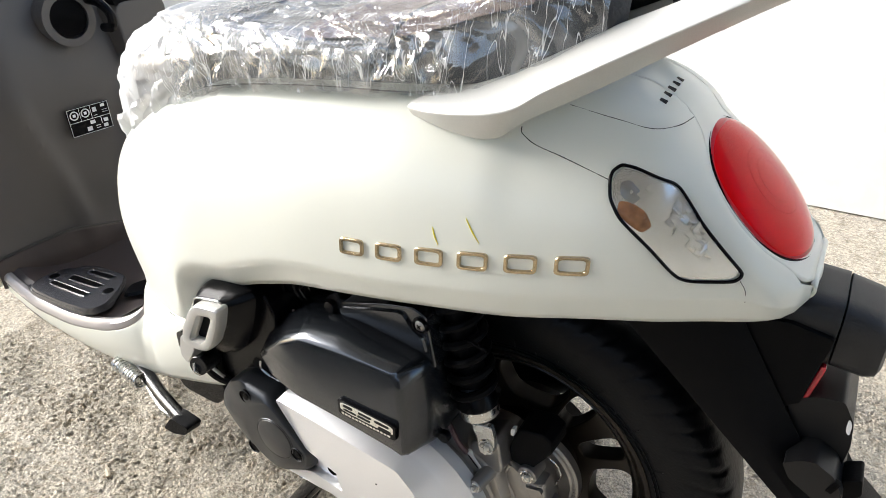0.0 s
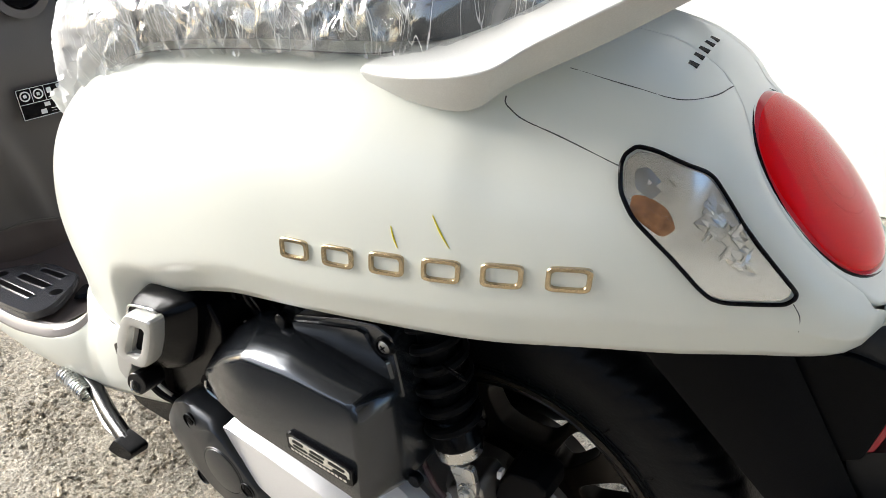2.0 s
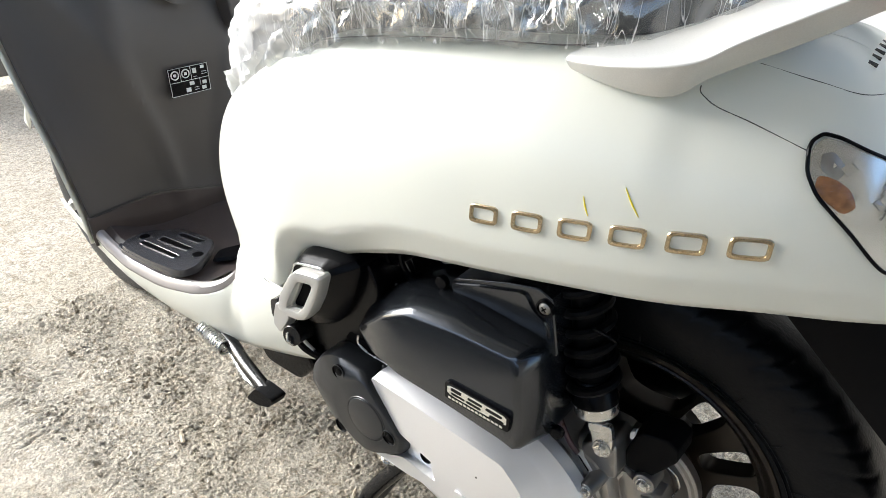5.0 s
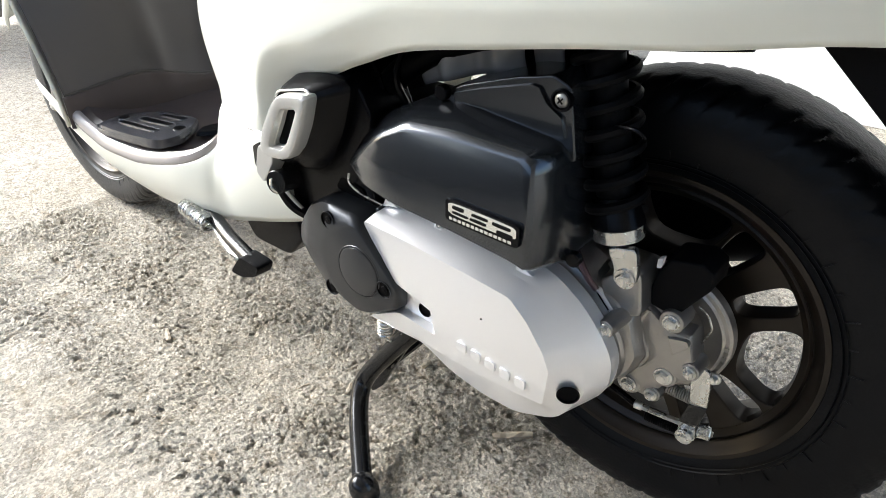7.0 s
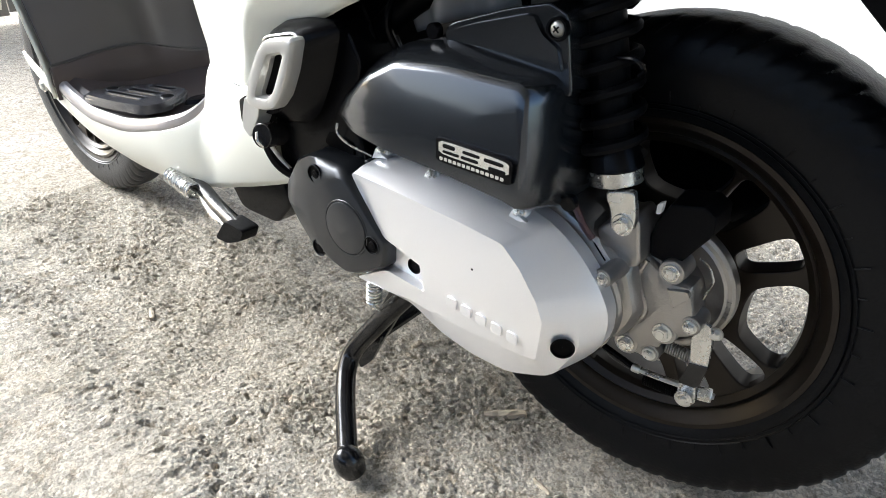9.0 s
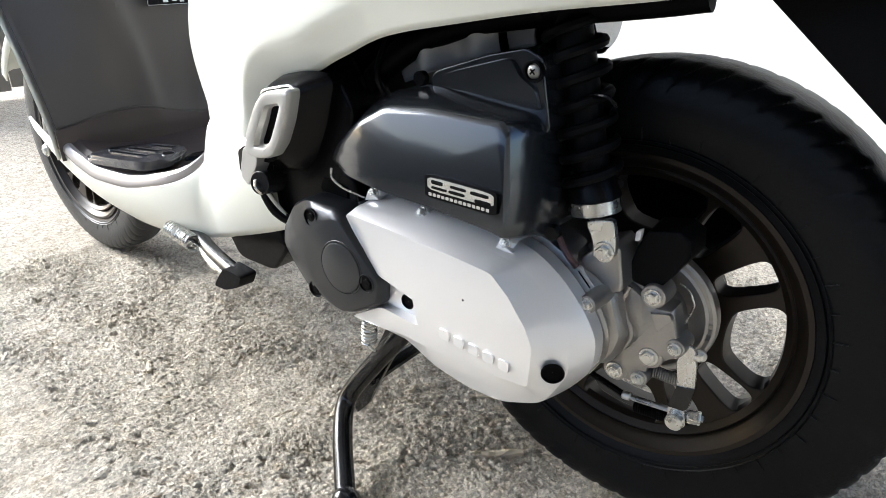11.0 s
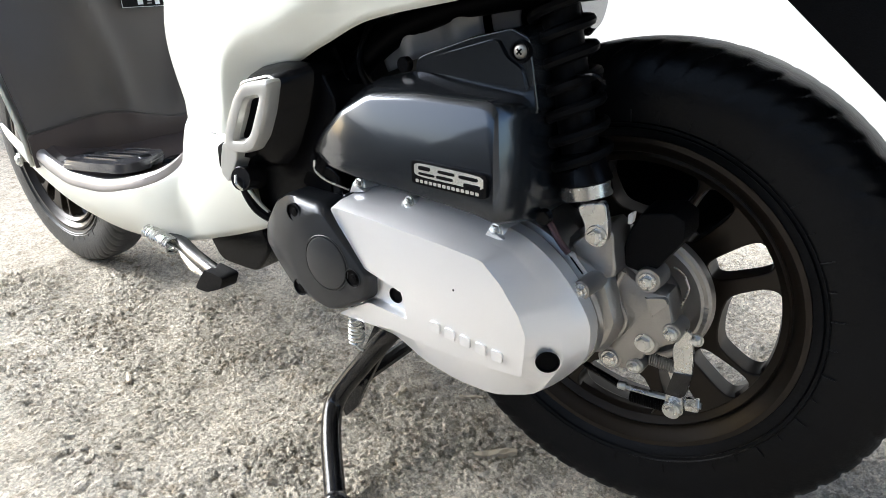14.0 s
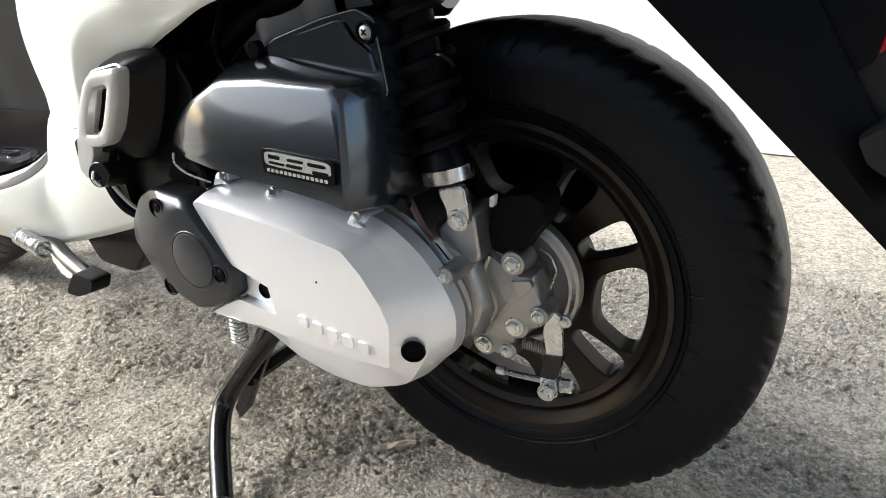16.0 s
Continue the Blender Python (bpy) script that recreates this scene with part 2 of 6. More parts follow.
# ---- mesh helpers ----
def part(name, bm, mat, parent=None, label="", smooth=True, bevel=0.0, solid=0.0, crisp=34):
    """Links a bmesh as one mesh object under a thing or a part."""
    me = bpy.data.meshes.new(name)
    bmesh.ops.recalc_face_normals(bm, faces=bm.faces)
    for e in bm.edges:
        if len(e.link_faces) == 2 and e.calc_face_angle(0) > radians(crisp):
            e.smooth = False
    bm.to_mesh(me)
    bm.free()
    me.materials.append(mat)
    for p in me.polygons:
        p.use_smooth = smooth
    ob = new(name, me)
    if parent:
        ob.parent = parent
    if label:
        ob["label"] = label
    if solid:
        s = ob.modifiers.new("thickness", "SOLIDIFY")
        s.thickness, s.offset = solid, 0
    if bevel:
        b = ob.modifiers.new("rounding", "BEVEL")
        b.width, b.segments, b.limit_method, b.angle_limit = bevel, 3, "ANGLE", radians(35)
        b.harden_normals = True
    return ob


def curve(keys, x):
    """A smooth line through (place, value) keys, with no overshoot."""
    xs = [k[0] for k in keys]
    ys = [k[1] for k in keys]
    if x <= xs[0]:
        return ys[0]
    if x >= xs[-1]:
        return ys[-1]
    n = len(xs)
    d = [(ys[i + 1] - ys[i]) / (xs[i + 1] - xs[i]) for i in range(n - 1)]
    i = max(j for j in range(n - 1) if xs[j] <= x)

    def slope(j):
        if j == 0:
            return d[0]
        if j == n - 1:
            return d[-1]
        return 0 if d[j - 1] * d[j] <= 0 else 2 * d[j - 1] * d[j] / (d[j - 1] + d[j])

    h = xs[i + 1] - xs[i]
    t = (x - xs[i]) / h
    return ((2 * t ** 3 - 3 * t * t + 1) * ys[i] + (t ** 3 - 2 * t * t + t) * h * slope(i)
            + (3 * t * t - 2 * t ** 3) * ys[i + 1] + (t ** 3 - t * t) * h * slope(i + 1))


def grid(bm, rows, close_u=False, close_v=False):
    vs = [[bm.verts.new(p) for p in r] for r in rows]
    nu, nv = len(vs), len(vs[0])
    for i in range(nu if close_u else nu - 1):
        for j in range(nv if close_v else nv - 1):
            a = [vs[i][j], vs[(i + 1) % nu][j], vs[(i + 1) % nu][(j + 1) % nv], vs[i][(j + 1) % nv]]
            bm.faces.new(a)
    return vs


def revolve(profile, centre, axis="y", n=64, bm=None, closed=True):
    """Turns a profile of (along, radius) round an axis through centre."""
    bm = bm or bmesh.new()
    rows = []
    for k in range(n):
        a = 2 * math.pi * k / n
        c, s = math.cos(a), math.sin(a)
        r = []
        for y, q in profile:
            p = {"y": (q * c, y, q * s), "x": (y, q * c, q * s), "z": (q * c, q * s, y)}[axis]
            r.append(Vector(p) + Vector(centre))
        rows.append(r)
    grid(bm, rows, close_u=True, close_v=closed)
    return bm


def disc_profile(r, y0, y1, b=0.002):
    """A closed profile of a solid disc with rounded edges, near side at y0."""
    return [(y0, 0.0002), (y0, r - b), (y0 + b * 0.3, r - b * 0.3), (y0 + b, r), (y1 - b, r), (y1, r - b), (y1, 0.0002)]


def slab(outline, y0, y1, inset=0.0, bm=None):
    """A solid from an outline of (x, z), from y0 (near) to y1 (far); the near face may be drawn in."""
    bm = bm or bmesh.new()
    cx = sum(p[0] for p in outline) / len(outline)
    cz = sum(p[1] for p in outline) / len(outline)
    f = []
    for p in outline:
        dx, dz = p[0] - cx, p[1] - cz
        q = 1 - inset / max(1e-6, math.hypot(dx, dz))
        f.append(bm.verts.new((cx + dx * q, y0, cz + dz * q)))
    g = [bm.verts.new((x, y1, z)) for x, z in outline]
    n = len(outline)
    bm.faces.new(f)
    bm.faces.new(g[::-1])
    for i in range(n):
        bm.faces.new((f[i], g[i], g[(i + 1) % n], f[(i + 1) % n]))
    return bm


def rounded(outline, k=4, r=0.3):
    """Rounds the corners of an outline; r is the share of each side that is cut."""
    out = []
    n = len(outline)
    for i in range(n):
        p, a, b = Vector(outline[i]), Vector(outline[i - 1]), Vector(outline[(i + 1) % n])
        s, e = p.lerp(a, r), p.lerp(b, r)
        for j in range(k + 1):
            t = j / k
            out.append(tuple(s * (1 - t) ** 2 + p * 2 * t * (1 - t) + e * t * t))
    return out


def round3(points, k=4, r=0.2):
    """Rounds the corners of a closed 3D outline."""
    return [tuple(p) for p in rounded(points, k, r)]


def resample(outline, n):
    """n points at even steps along a closed outline, from its first corner."""
    P = [Vector(p) for p in outline]
    P.append(P[0])
    run = [0.0]
    for a, b in zip(P, P[1:]):
        run.append(run[-1] + (b - a).length)
    out = []
    for k in range(n):
        d = run[-1] * k / n
        i = max(j for j in range(len(run) - 1) if run[j] <= d)
        out.append(tuple(P[i].lerp(P[i + 1], (d - run[i]) / max(1e-9, run[i + 1] - run[i]))))
    return out


def spline(points, per=8):
    """A Catmull-Rom line through points."""
    P = [Vector(p) for p in points]
    P = [P[0] * 2 - P[1]] + P + [P[-1] * 2 - P[-2]]
    out = []
    for i in range(1, len(P) - 2):
        for j in range(per):
            t = j / per
            a, b, c, d = P[i - 1], P[i], P[i + 1], P[i + 2]
            out.append(0.5 * (2 * b + (c - a) * t + (2 * a - 5 * b + 4 * c - d) * t * t + (3 * b - a - 3 * c + d) * t ** 3))
    out.append(P[-2])
    return out


def tube(points, radius, sides=12, bm=None, per=8, closed=False):
    """A round bar along a smooth line; radius may be a number or one per point of the line."""
    bm = bm or bmesh.new()
    L = spline(points, per) if per else [Vector(p) for p in points]
    rows = []
    side = None
    for i, p in enumerate(L):
        d = (L[min(i + 1, len(L) - 1)] - L[max(i - 1, 0)]).normalized()
        if side is None:
            side = d.orthogonal().normalized()
        side = (side - d * side.dot(d)).normalized()
        up = d.cross(side)
        r = radius if isinstance(radius, (int, float)) else curve(radius, i / (len(L) - 1))
        rows.append([p + (side * math.cos(2 * math.pi * k / sides) + up * math.sin(2 * math.pi * k / sides)) * r for k in range(sides)])
    vs = grid(bm, rows, close_v=True)
    if not closed:
        bm.faces.new(vs[0][::-1])
        bm.faces.new(vs[-1])
    return bm


def helix(a, b, r, wire, turns, sides=8, steps=22):
    a, b = Vector(a), Vector(b)
    d = (b - a).normalized()
    s = d.orthogonal().normalized()
    u = d.cross(s)
    n = int(turns * steps)
    return tube([a.lerp(b, i / n) + (s * math.cos(2 * math.pi * i / steps) + u * math.sin(2 * math.pi * i / steps)) * r for i in range(n + 1)],
                wire, sides, per=0)


def box(c, s, m=None, bm=None):
    bm = bm or bmesh.new()
    r = bmesh.ops.create_cube(bm, size=1)
    bmesh.ops.scale(bm, vec=s, verts=r["verts"])
    if m:
        bmesh.ops.transform(bm, matrix=m, verts=r["verts"])
    bmesh.ops.translate(bm, vec=c, verts=r["verts"])
    return bm


def cyl(a, b, r0, r1=None, n=24, bm=None, bevel=0.0008):
    """A round bar from a to b with softened ends."""
    bm = bm or bmesh.new()
    a, b = Vector(a), Vector(b)
    r1 = r0 if r1 is None else r1
    d = (b - a)
    L = d.length
    d.normalize()
    s = d.orthogonal().normalized()
    u = d.cross(s)
    rows = []
    for t, r in ((0, r0 * 0.001), (0, r0 - bevel), (bevel, r0), (L - bevel, r1), (L, r1 - bevel), (L, r1 * 0.001)):
        rows.append([a + d * t + (s * math.cos(2 * math.pi * k / n) + u * math.sin(2 * math.pi * k / n)) * r for k in range(n)])
    grid(bm, rows, close_v=True)
    return bm


def bolt(parent, place, r=0.0065, way=(0, -1, 0), mat=None, name="bolt", h=0.006, washer=True):
    """A hexagon head on a washer flange."""
    p, w = Vector(place), Vector(way).normalized()
    bm = cyl(p, p + w * h, r, n=6, bevel=0.0012)
    if washer:
        cyl(p - w * 0.001, p + w * 0.0018, r * 1.35, n=20, bm=bm, bevel=0.0005)
    cyl(p + w * h * 0.9, p + w * (h + 0.0006), r * 0.55, n=16, bm=bm, bevel=0.0003)
    return part(name, bm, mat or ZINC, parent, smooth=False)


def screw(parent, place, r=0.007, way=(0, -1, 0), mat=None):
    """A domed cross-head screw."""
    p, w = Vector(place), Vector(way).normalized()
    bm = bmesh.new()
    s = w.orthogonal().normalized()
    u = w.cross(s)
    rows = []
    for q, h in ((1, 0), (1, 0.25), (0.86, 0.42), (0.6, 0.54), (0.3, 0.6), (0.02, 0.61)):
        rows.append([p + w * h * r + (s * math.cos(2 * math.pi * k / 20) + u * math.sin(2 * math.pi * k / 20)) * r * q for k in range(20)])
    grid(bm, rows, close_v=True)
    ob = part("screw", bm, mat or STEEL, parent)
    bm = bmesh.new()
    rot = Matrix((s, u, w)).transposed().to_4x4()
    box(p + w * r * 0.6, (r * 1.0, r * 0.22, r * 0.1), rot, bm)
    box(p + w * r * 0.6, (r * 0.22, r * 1.0, r * 0.1), rot, bm)
    part("cross_slot", bm, DARK, ob, smooth=False)
    return ob


def loft(sections):
    """Joins outlines of equal length, each a list of 3D points, and caps the ends."""
    bm = bmesh.new()
    vs = grid(bm, sections, close_v=True)
    bm.faces.new(vs[0][::-1])
    bm.faces.new(vs[-1])
    return bm


def blend(a, b, t):
    return [(p[0] + (q[0] - p[0]) * t, p[1] + (q[1] - p[1]) * t) for p, q in zip(a, b)]



# ---- the place: ground, wall, fence, and added unseen roof and walls ----
def axis_steps(lo, a, b, hi, fine):
    """Fine steps between a and b, growing ones out to lo and hi."""
    out = [a + (b - a) * i / round((b - a) / fine) for i in range(round((b - a) / fine) + 1)]
    s, x = fine, a
    while x > lo:
        s *= 1.35
        x = max(lo, x - s)
        out.insert(0, x)
    s, x = fine, b
    while x < hi:
        s *= 1.35
        x = min(hi, x + s)
        out.append(x)
    return out


LATTICE = [np.random.RandomState(s).uniform(0, 2 * math.pi, (256, 256)) for s in range(10)]


def lattice_noise(x, y, seed):
    """Gradient noise over arrays, about -0.7 to 0.7."""
    table = LATTICE[seed]
    i, j = np.floor(x).astype(int), np.floor(y).astype(int)
    u, v = x - i, y - j

    def corner(a, b):
        g = table[(i + a) & 255, (j + b) & 255]
        return np.cos(g) * (u - a) + np.sin(g) * (v - b)
    s, t = u * u * u * (u * (u * 6 - 15) + 10), v * v * v * (v * (v * 6 - 15) + 10)
    low = corner(0, 0) * (1 - s) + corner(1, 0) * s
    return low * (1 - t) + (corner(0, 1) * (1 - s) + corner(1, 1) * s) * t


def relief(x, y, crumbs=1.0):
    """Trodden, crumbly ground: soft swells, lumps with sharp hollows between, fine crumbs."""
    h = 0.010 * lattice_noise(x * 4.3, y * 4.3, 1) + 0.007 * lattice_noise(x * 14, y * 14, 2)
    soft = h.copy()
    u, v = 0.9 * x + 0.42 * y, 0.9 * y - 0.42 * x
    wx, wy = 0.012 * lattice_noise(x * 30, y * 30, 3), 0.012 * lattice_noise(x * 30, y * 30, 4)
    rough = np.clip(0.75 + 1.7 * lattice_noise(x * 7, y * 9, 5), 0.15, 1.45)
    h += rough * 0.0060 * np.abs(lattice_noise((u + wx) * 38, (v + wy) * 62, 6))
    h += rough * 0.0100 * np.minimum(np.abs(lattice_noise((u + wy) * 76, (v + wx) * 122, 7)), 0.25)
    h += (0.3 + 0.7 * rough) * 0.0085 * np.minimum(np.abs(lattice_noise(x * 185 + 60 * wx, y * 225 + 60 * wy, 8)), 0.20)
    h -= 0.038 * np.clip(lattice_noise(u * 52 + 5, v * 88 + 2, 0) - 0.27, 0, 1) * rough
    h += 0.0030 * lattice_noise(x * 300, y * 300, 9)
    return (h - soft) * crumbs + soft - 0.004


def clods(x, y):
    return float(relief(np.array([x]), np.array([y]))[0])


def build_ground():
    xs, ys = np.array(axis_steps(-90, -1.30, 0.5, 60, 0.00165)), np.array(axis_steps(-60, -0.36, 0.68, 90, 0.00165))
    nx, ny = len(xs), len(ys)
    X, Y = np.meshgrid(xs, ys, indexing="ij")
    near = np.clip(np.minimum(np.minimum(X + 4, 3 - X), np.minimum(Y + 3, 4 - Y)), 0, 1)
    co = np.stack([X, Y, relief(X, Y, np.clip(1 - 12 * np.maximum(np.maximum(-1.30 - X, X - 0.5), np.maximum(-0.36 - Y, Y - 0.68)), 0, 1)) * near], -1).reshape(-1, 3)
    i = np.arange(nx * ny).reshape(nx, ny)
    faces = np.stack([i[:-1, :-1], i[1:, :-1], i[1:, 1:], i[:-1, 1:]], -1).reshape(-1, 4)
    me = bpy.data.meshes.new("ground")
    me.vertices.add(len(co))
    me.vertices.foreach_set("co", co.ravel())
    me.loops.add(faces.size)
    me.loops.foreach_set("vertex_index", faces.ravel())
    me.polygons.add(len(faces))
    me.polygons.foreach_set("loop_start", np.arange(0, faces.size, 4))
    me.update(calc_edges=True)
    me.materials.append(GROUND)
    me.shade_smooth()
    return tagged(new("ground", me), "bare dusty cement ground with loose grit and straw", "ground", kind="structure")


build_ground()

bm = bmesh.new()
box((1.0, 1.66, 1.35), (9.0, 0.16, 2.7), bm=bm)
tagged(part("wall_back", bm, PLASTER, smooth=False), "bright white plastered wall behind the scooter", "wall", kind="structure")
# added wall outside the view, keeps light off from the rear
bm = bmesh.new()
box((2.4, -2.1, 1.35), (0.16, 3.4, 2.7), bm=bm)
tagged(part("added_rear_wall", bm, CEIL, smooth=False), "plain grey wall, unseen, added to close the rear side", "wall", kind="structure")
# added roof, out of view: its edges set where sky and sun reach
bm = bmesh.new()
box((0.10, -2.14, 2.76), (5.80, 3.80, 0.1), bm=bm)
tagged(part("ceiling", bm, CEIL, smooth=False), "plain grey roof, unseen, added to hold back sky light", "ceiling", kind="structure")


# added wall behind the camera; its height sets the bright band under the roof
bm = bmesh.new()
box((0.0, -3.9, 0.7), (5.0, 0.16, 1.4), bm=bm)
tagged(part("added_front_wall", bm, DARKWALL, smooth=False), "plain dark wall, unseen, added to shape light and reflections", "wall", kind="structure")


# added wall, out of view: gives the air box a dark lower reflection
bm = bmesh.new()
box((-1.80, -2.42, 0.375), (0.14, 2.8, 0.75), bm=bm)
tagged(part("added_side_wall", bm, DARKWALL, smooth=False), "low dark wall, unseen, added to darken the lower reflections", "wall", kind="structure")


def build_fence():
    fence = tagged(new("plank_fence"), "weathered grey upright plank fence beyond the scooter", "fence")
    for i in range(20):
        y = 0.05 + i * 0.125
        bm = bmesh.new()
        box((-3.3 - 0.25 * y + random.uniform(-0.008, 0.008), y, 0.82 + random.uniform(-0.03, 0.03)), (0.022, 0.105 + random.uniform(-0.01, 0.01), 1.6), bm=bm)
        part("plank", bm, PLANK, fence, smooth=False, bevel=0.004)
    bm = bmesh.new()
    tube([(-3.25, 0.0, 0.5), (-3.25 - 0.62, 2.5, 0.5)], 0.03, 6, bm, per=1)
    part("rail", bm, PLANK, fence, smooth=False)


build_fence()

# ---- the scooter ----
scooter = tagged(new("motor_scooter"), "white retro motor scooter on its stand, seat in plastic film", "scooter")

# half width, lower edge, top line and top half width of the body along its length (rear is +x)
BODY_W = [(-0.605, 0.075), (-0.59, 0.11), (-0.565, 0.138), (-0.52, 0.163), (-0.44, 0.182), (-0.33, 0.193), (-0.2, 0.195), (-0.1, 0.190), (0.0, 0.177),
          (0.08, 0.156), (0.14, 0.133), (0.19, 0.106), (0.222, 0.089), (0.238, 0.076), (0.247, 0.062), (0.253, 0.045)]
BODY_E = [(-0.605, 0.405), (-0.425, 0.405), (-0.408, 0.43), (-0.385, 0.459), (-0.35, 0.480), (-0.31, 0.490), (-0.27, 0.508), (-0.2, 0.534), (-0.12, 0.548),
          (-0.045, 0.559), (0.04, 0.568), (0.11, 0.577), (0.155, 0.579), (0.21, 0.581), (0.238, 0.583), (0.253, 0.590)]
BODY_T = [(-0.605, 0.545), (-0.59, 0.572), (-0.56, 0.600), (-0.5, 0.642), (-0.42, 0.688), (-0.3, 0.717), (-0.173, 0.731), (-0.09, 0.737), (0.0, 0.750),
          (0.05, 0.757), (0.092, 0.751), (0.128, 0.733), (0.146, 0.7115), (0.165, 0.688), (0.195, 0.657), (0.225, 0.628), (0.244, 0.612), (0.253, 0.605)]
BODY_TW = [(-0.605, 0.05), (-0.56, 0.085), (-0.5, 0.105), (-0.4, 0.12), (-0.1, 0.12), (0.0, 0.088), (0.04, 0.05), (0.10, 0.034), (0.14, 0.036), (0.157, 0.056),
           (0.172, 0.075), (0.192, 0.082), (0.212, 0.076), (0.23, 0.062), (0.244, 0.054), (0.253, 0.036)]


@functools.lru_cache(None)
def body_keys(x):
    return tuple(curve(c, x) for c in (BODY_W, BODY_E, BODY_T, BODY_TW))


def body_section(x, k):
    """Half width and height on the body at x; k runs from the lower edge (0) to the top line (1)."""
    W, E, T, TW = body_keys(x)
    lip = min(curve([(-0.44, 0.02), (-0.39, 0.036), (-0.24, 0.038), (-0.08, 0.028), (0.05, 0.026)], x), 0.4 * (T - E))
    if k < 0.12:
        t = k / 0.12
        return W - curve([(-0.43, 0.0), (-0.385, 0.024), (-0.30, 0.023), (-0.20, 0.014), (-0.05, 0.009), (0.05, 0.008)], x) * (1 - t), E + (lip * t)
    s = (k - 0.12) / 0.88
    z = E + lip + (T - E - lip) * math.sin(s * math.pi / 2) ** 1.15
    q = min(1, max(0.0, z - E - lip) / max(0.02, T - E - lip))
    return TW + (W - TW) * max(0, 1 - q ** 2.3) ** 0.62, z


def body_width(x, z):
    lo, hi = 0.0, 1.0
    for _ in range(30):
        m = (lo + hi) / 2
        lo, hi = (m, hi) if body_section(x, m)[1] < z else (lo, m)
    return body_section(x, lo)[0]


def on_body(x, z, out=0.0):
    """A point of the near body side, and its outward normal."""
    w = body_width(x, z)
    e = 0.002
    dx = (body_width(x + e, z) - body_width(x - e, z)) / (2 * e)
    dz = (body_width(x, z + e) - body_width(x, z - e)) / (2 * e)
    n = Vector((-dx, -1, -dz)).normalized()
    return Vector((x, -w, z)) + n * out, n


def swell(x, z):
    """How far the front of the body leans forward over the floor."""
    return 0.034 * curve([(-0.55, 1.0), (-0.45, 0.8), (-0.25, 0.0)], x) * curve([(0.43, 0.0), (0.52, 0.85), (0.58, 1.0), (0.66, 0.8), (0.74, 0.3)], z)


def body_shell(sign):
    bm = bmesh.new()
    rows = []
    nx, nk = 110, 44
    for i in range(nx + 1):
        x = -0.605 + 0.857 * (i / nx)
        rows.append([(x - swell(x, z), -sign * w, z) for w, z in (body_section(x, j / nk) for j in range(nk + 1))])
    grid(bm, rows)
    return bm


body = part("side_cover", body_shell(1), WHITE, scooter, "pearl white curved side cover", solid=0.004, crisp=44)
part("side_cover", body_shell(-1), WHITE, scooter, "pearl white curved side cover", solid=0.004, crisp=44)

# top of the tail between the two covers
bm = bmesh.new()
rows = []
for i in range(60):
    x = -0.03 + 0.282 * i / 59
    T, TW = curve(BODY_T, x), curve(BODY_TW, x) + 0.001
    rows.append([(x, TW * (j / 10 - 1), T - 0.0004 + 0.0044 * (1 - (j / 10 - 1) ** 2)) for j in range(21)])
grid(bm, rows)
cowl = part("tail_cowl", bm, WHITE, scooter, "white tail cowl with dark lettering", solid=0.004)
# closed end of the tail below the lamp
bm = bmesh.new()
x = 0.252
ends = [body_section(x, j / 16) for j in range(17)]
grid(bm, [[(x + 0.004 * math.sin(math.pi * j / 16), -w * s, z) for s in (1, 0.6, 0.2, -0.2, -0.6, -1)] for j, (w, z) in enumerate(ends)])
part("tail_end", bm, WHITE, scooter, solid=0.003)
bm = bmesh.new()
rows = []
for i in range(13):
    a = math.pi * (i / 12 - 0.5)
    rows.append([(0.2305 + 0.0285 * math.cos(a) * math.cos(b), 0.066 * math.cos(a) * math.sin(b), 0.5965 + 0.0165 * math.sin(a)) for b in [2 * math.pi * k / 40 for k in range(40)]])
grid(bm, rows, close_v=True)
part("tail_tip", bm, WHITE, scooter, "white rounded tail tip")
# front face of the body under the seat
bm = bmesh.new()
rows = []
for j in range(20):
    w, z = body_section(-0.604, j / 19)
    rows.append([(-0.604 - swell(-0.604, z) - 0.018 * (1 - (s / 6 - 1) ** 2), w * (s / 6 - 1), z) for s in range(13)])
grid(bm, rows)
part("front_cover", bm, WHITE, scooter, "white cover under the seat front", solid=0.004)

# lower white side panels along the floor
PAN_T = [(-1.02, 0.36), (-0.97, 0.335), (-0.925, 0.318), (-0.88, 0.301), (-0.82, 0.289), (-0.75, 0.291), (-0.65, 0.309), (-0.61, 0.320), (-0.58, 0.335), (-0.558, 0.362), (-0.547, 0.408), (-0.38, 0.408)]
PAN_B = [(-1.02, 0.30), (-0.96, 0.262), (-0.85, 0.231), (-0.74, 0.222), (-0.66, 0.226), (-0.53, 0.252), (-0.44, 0.287), (-0.403, 0.306)]
PAN_W = [(-1.02, 0.195), (-0.75, 0.192), (-0.65, 0.188), (-0.61, 0.181), (-0.58, 0.170), (-0.558, 0.154), (-0.545, 0.1505), (-0.52, 0.163), (-0.44, 0.182), (-0.38, 0.189)]


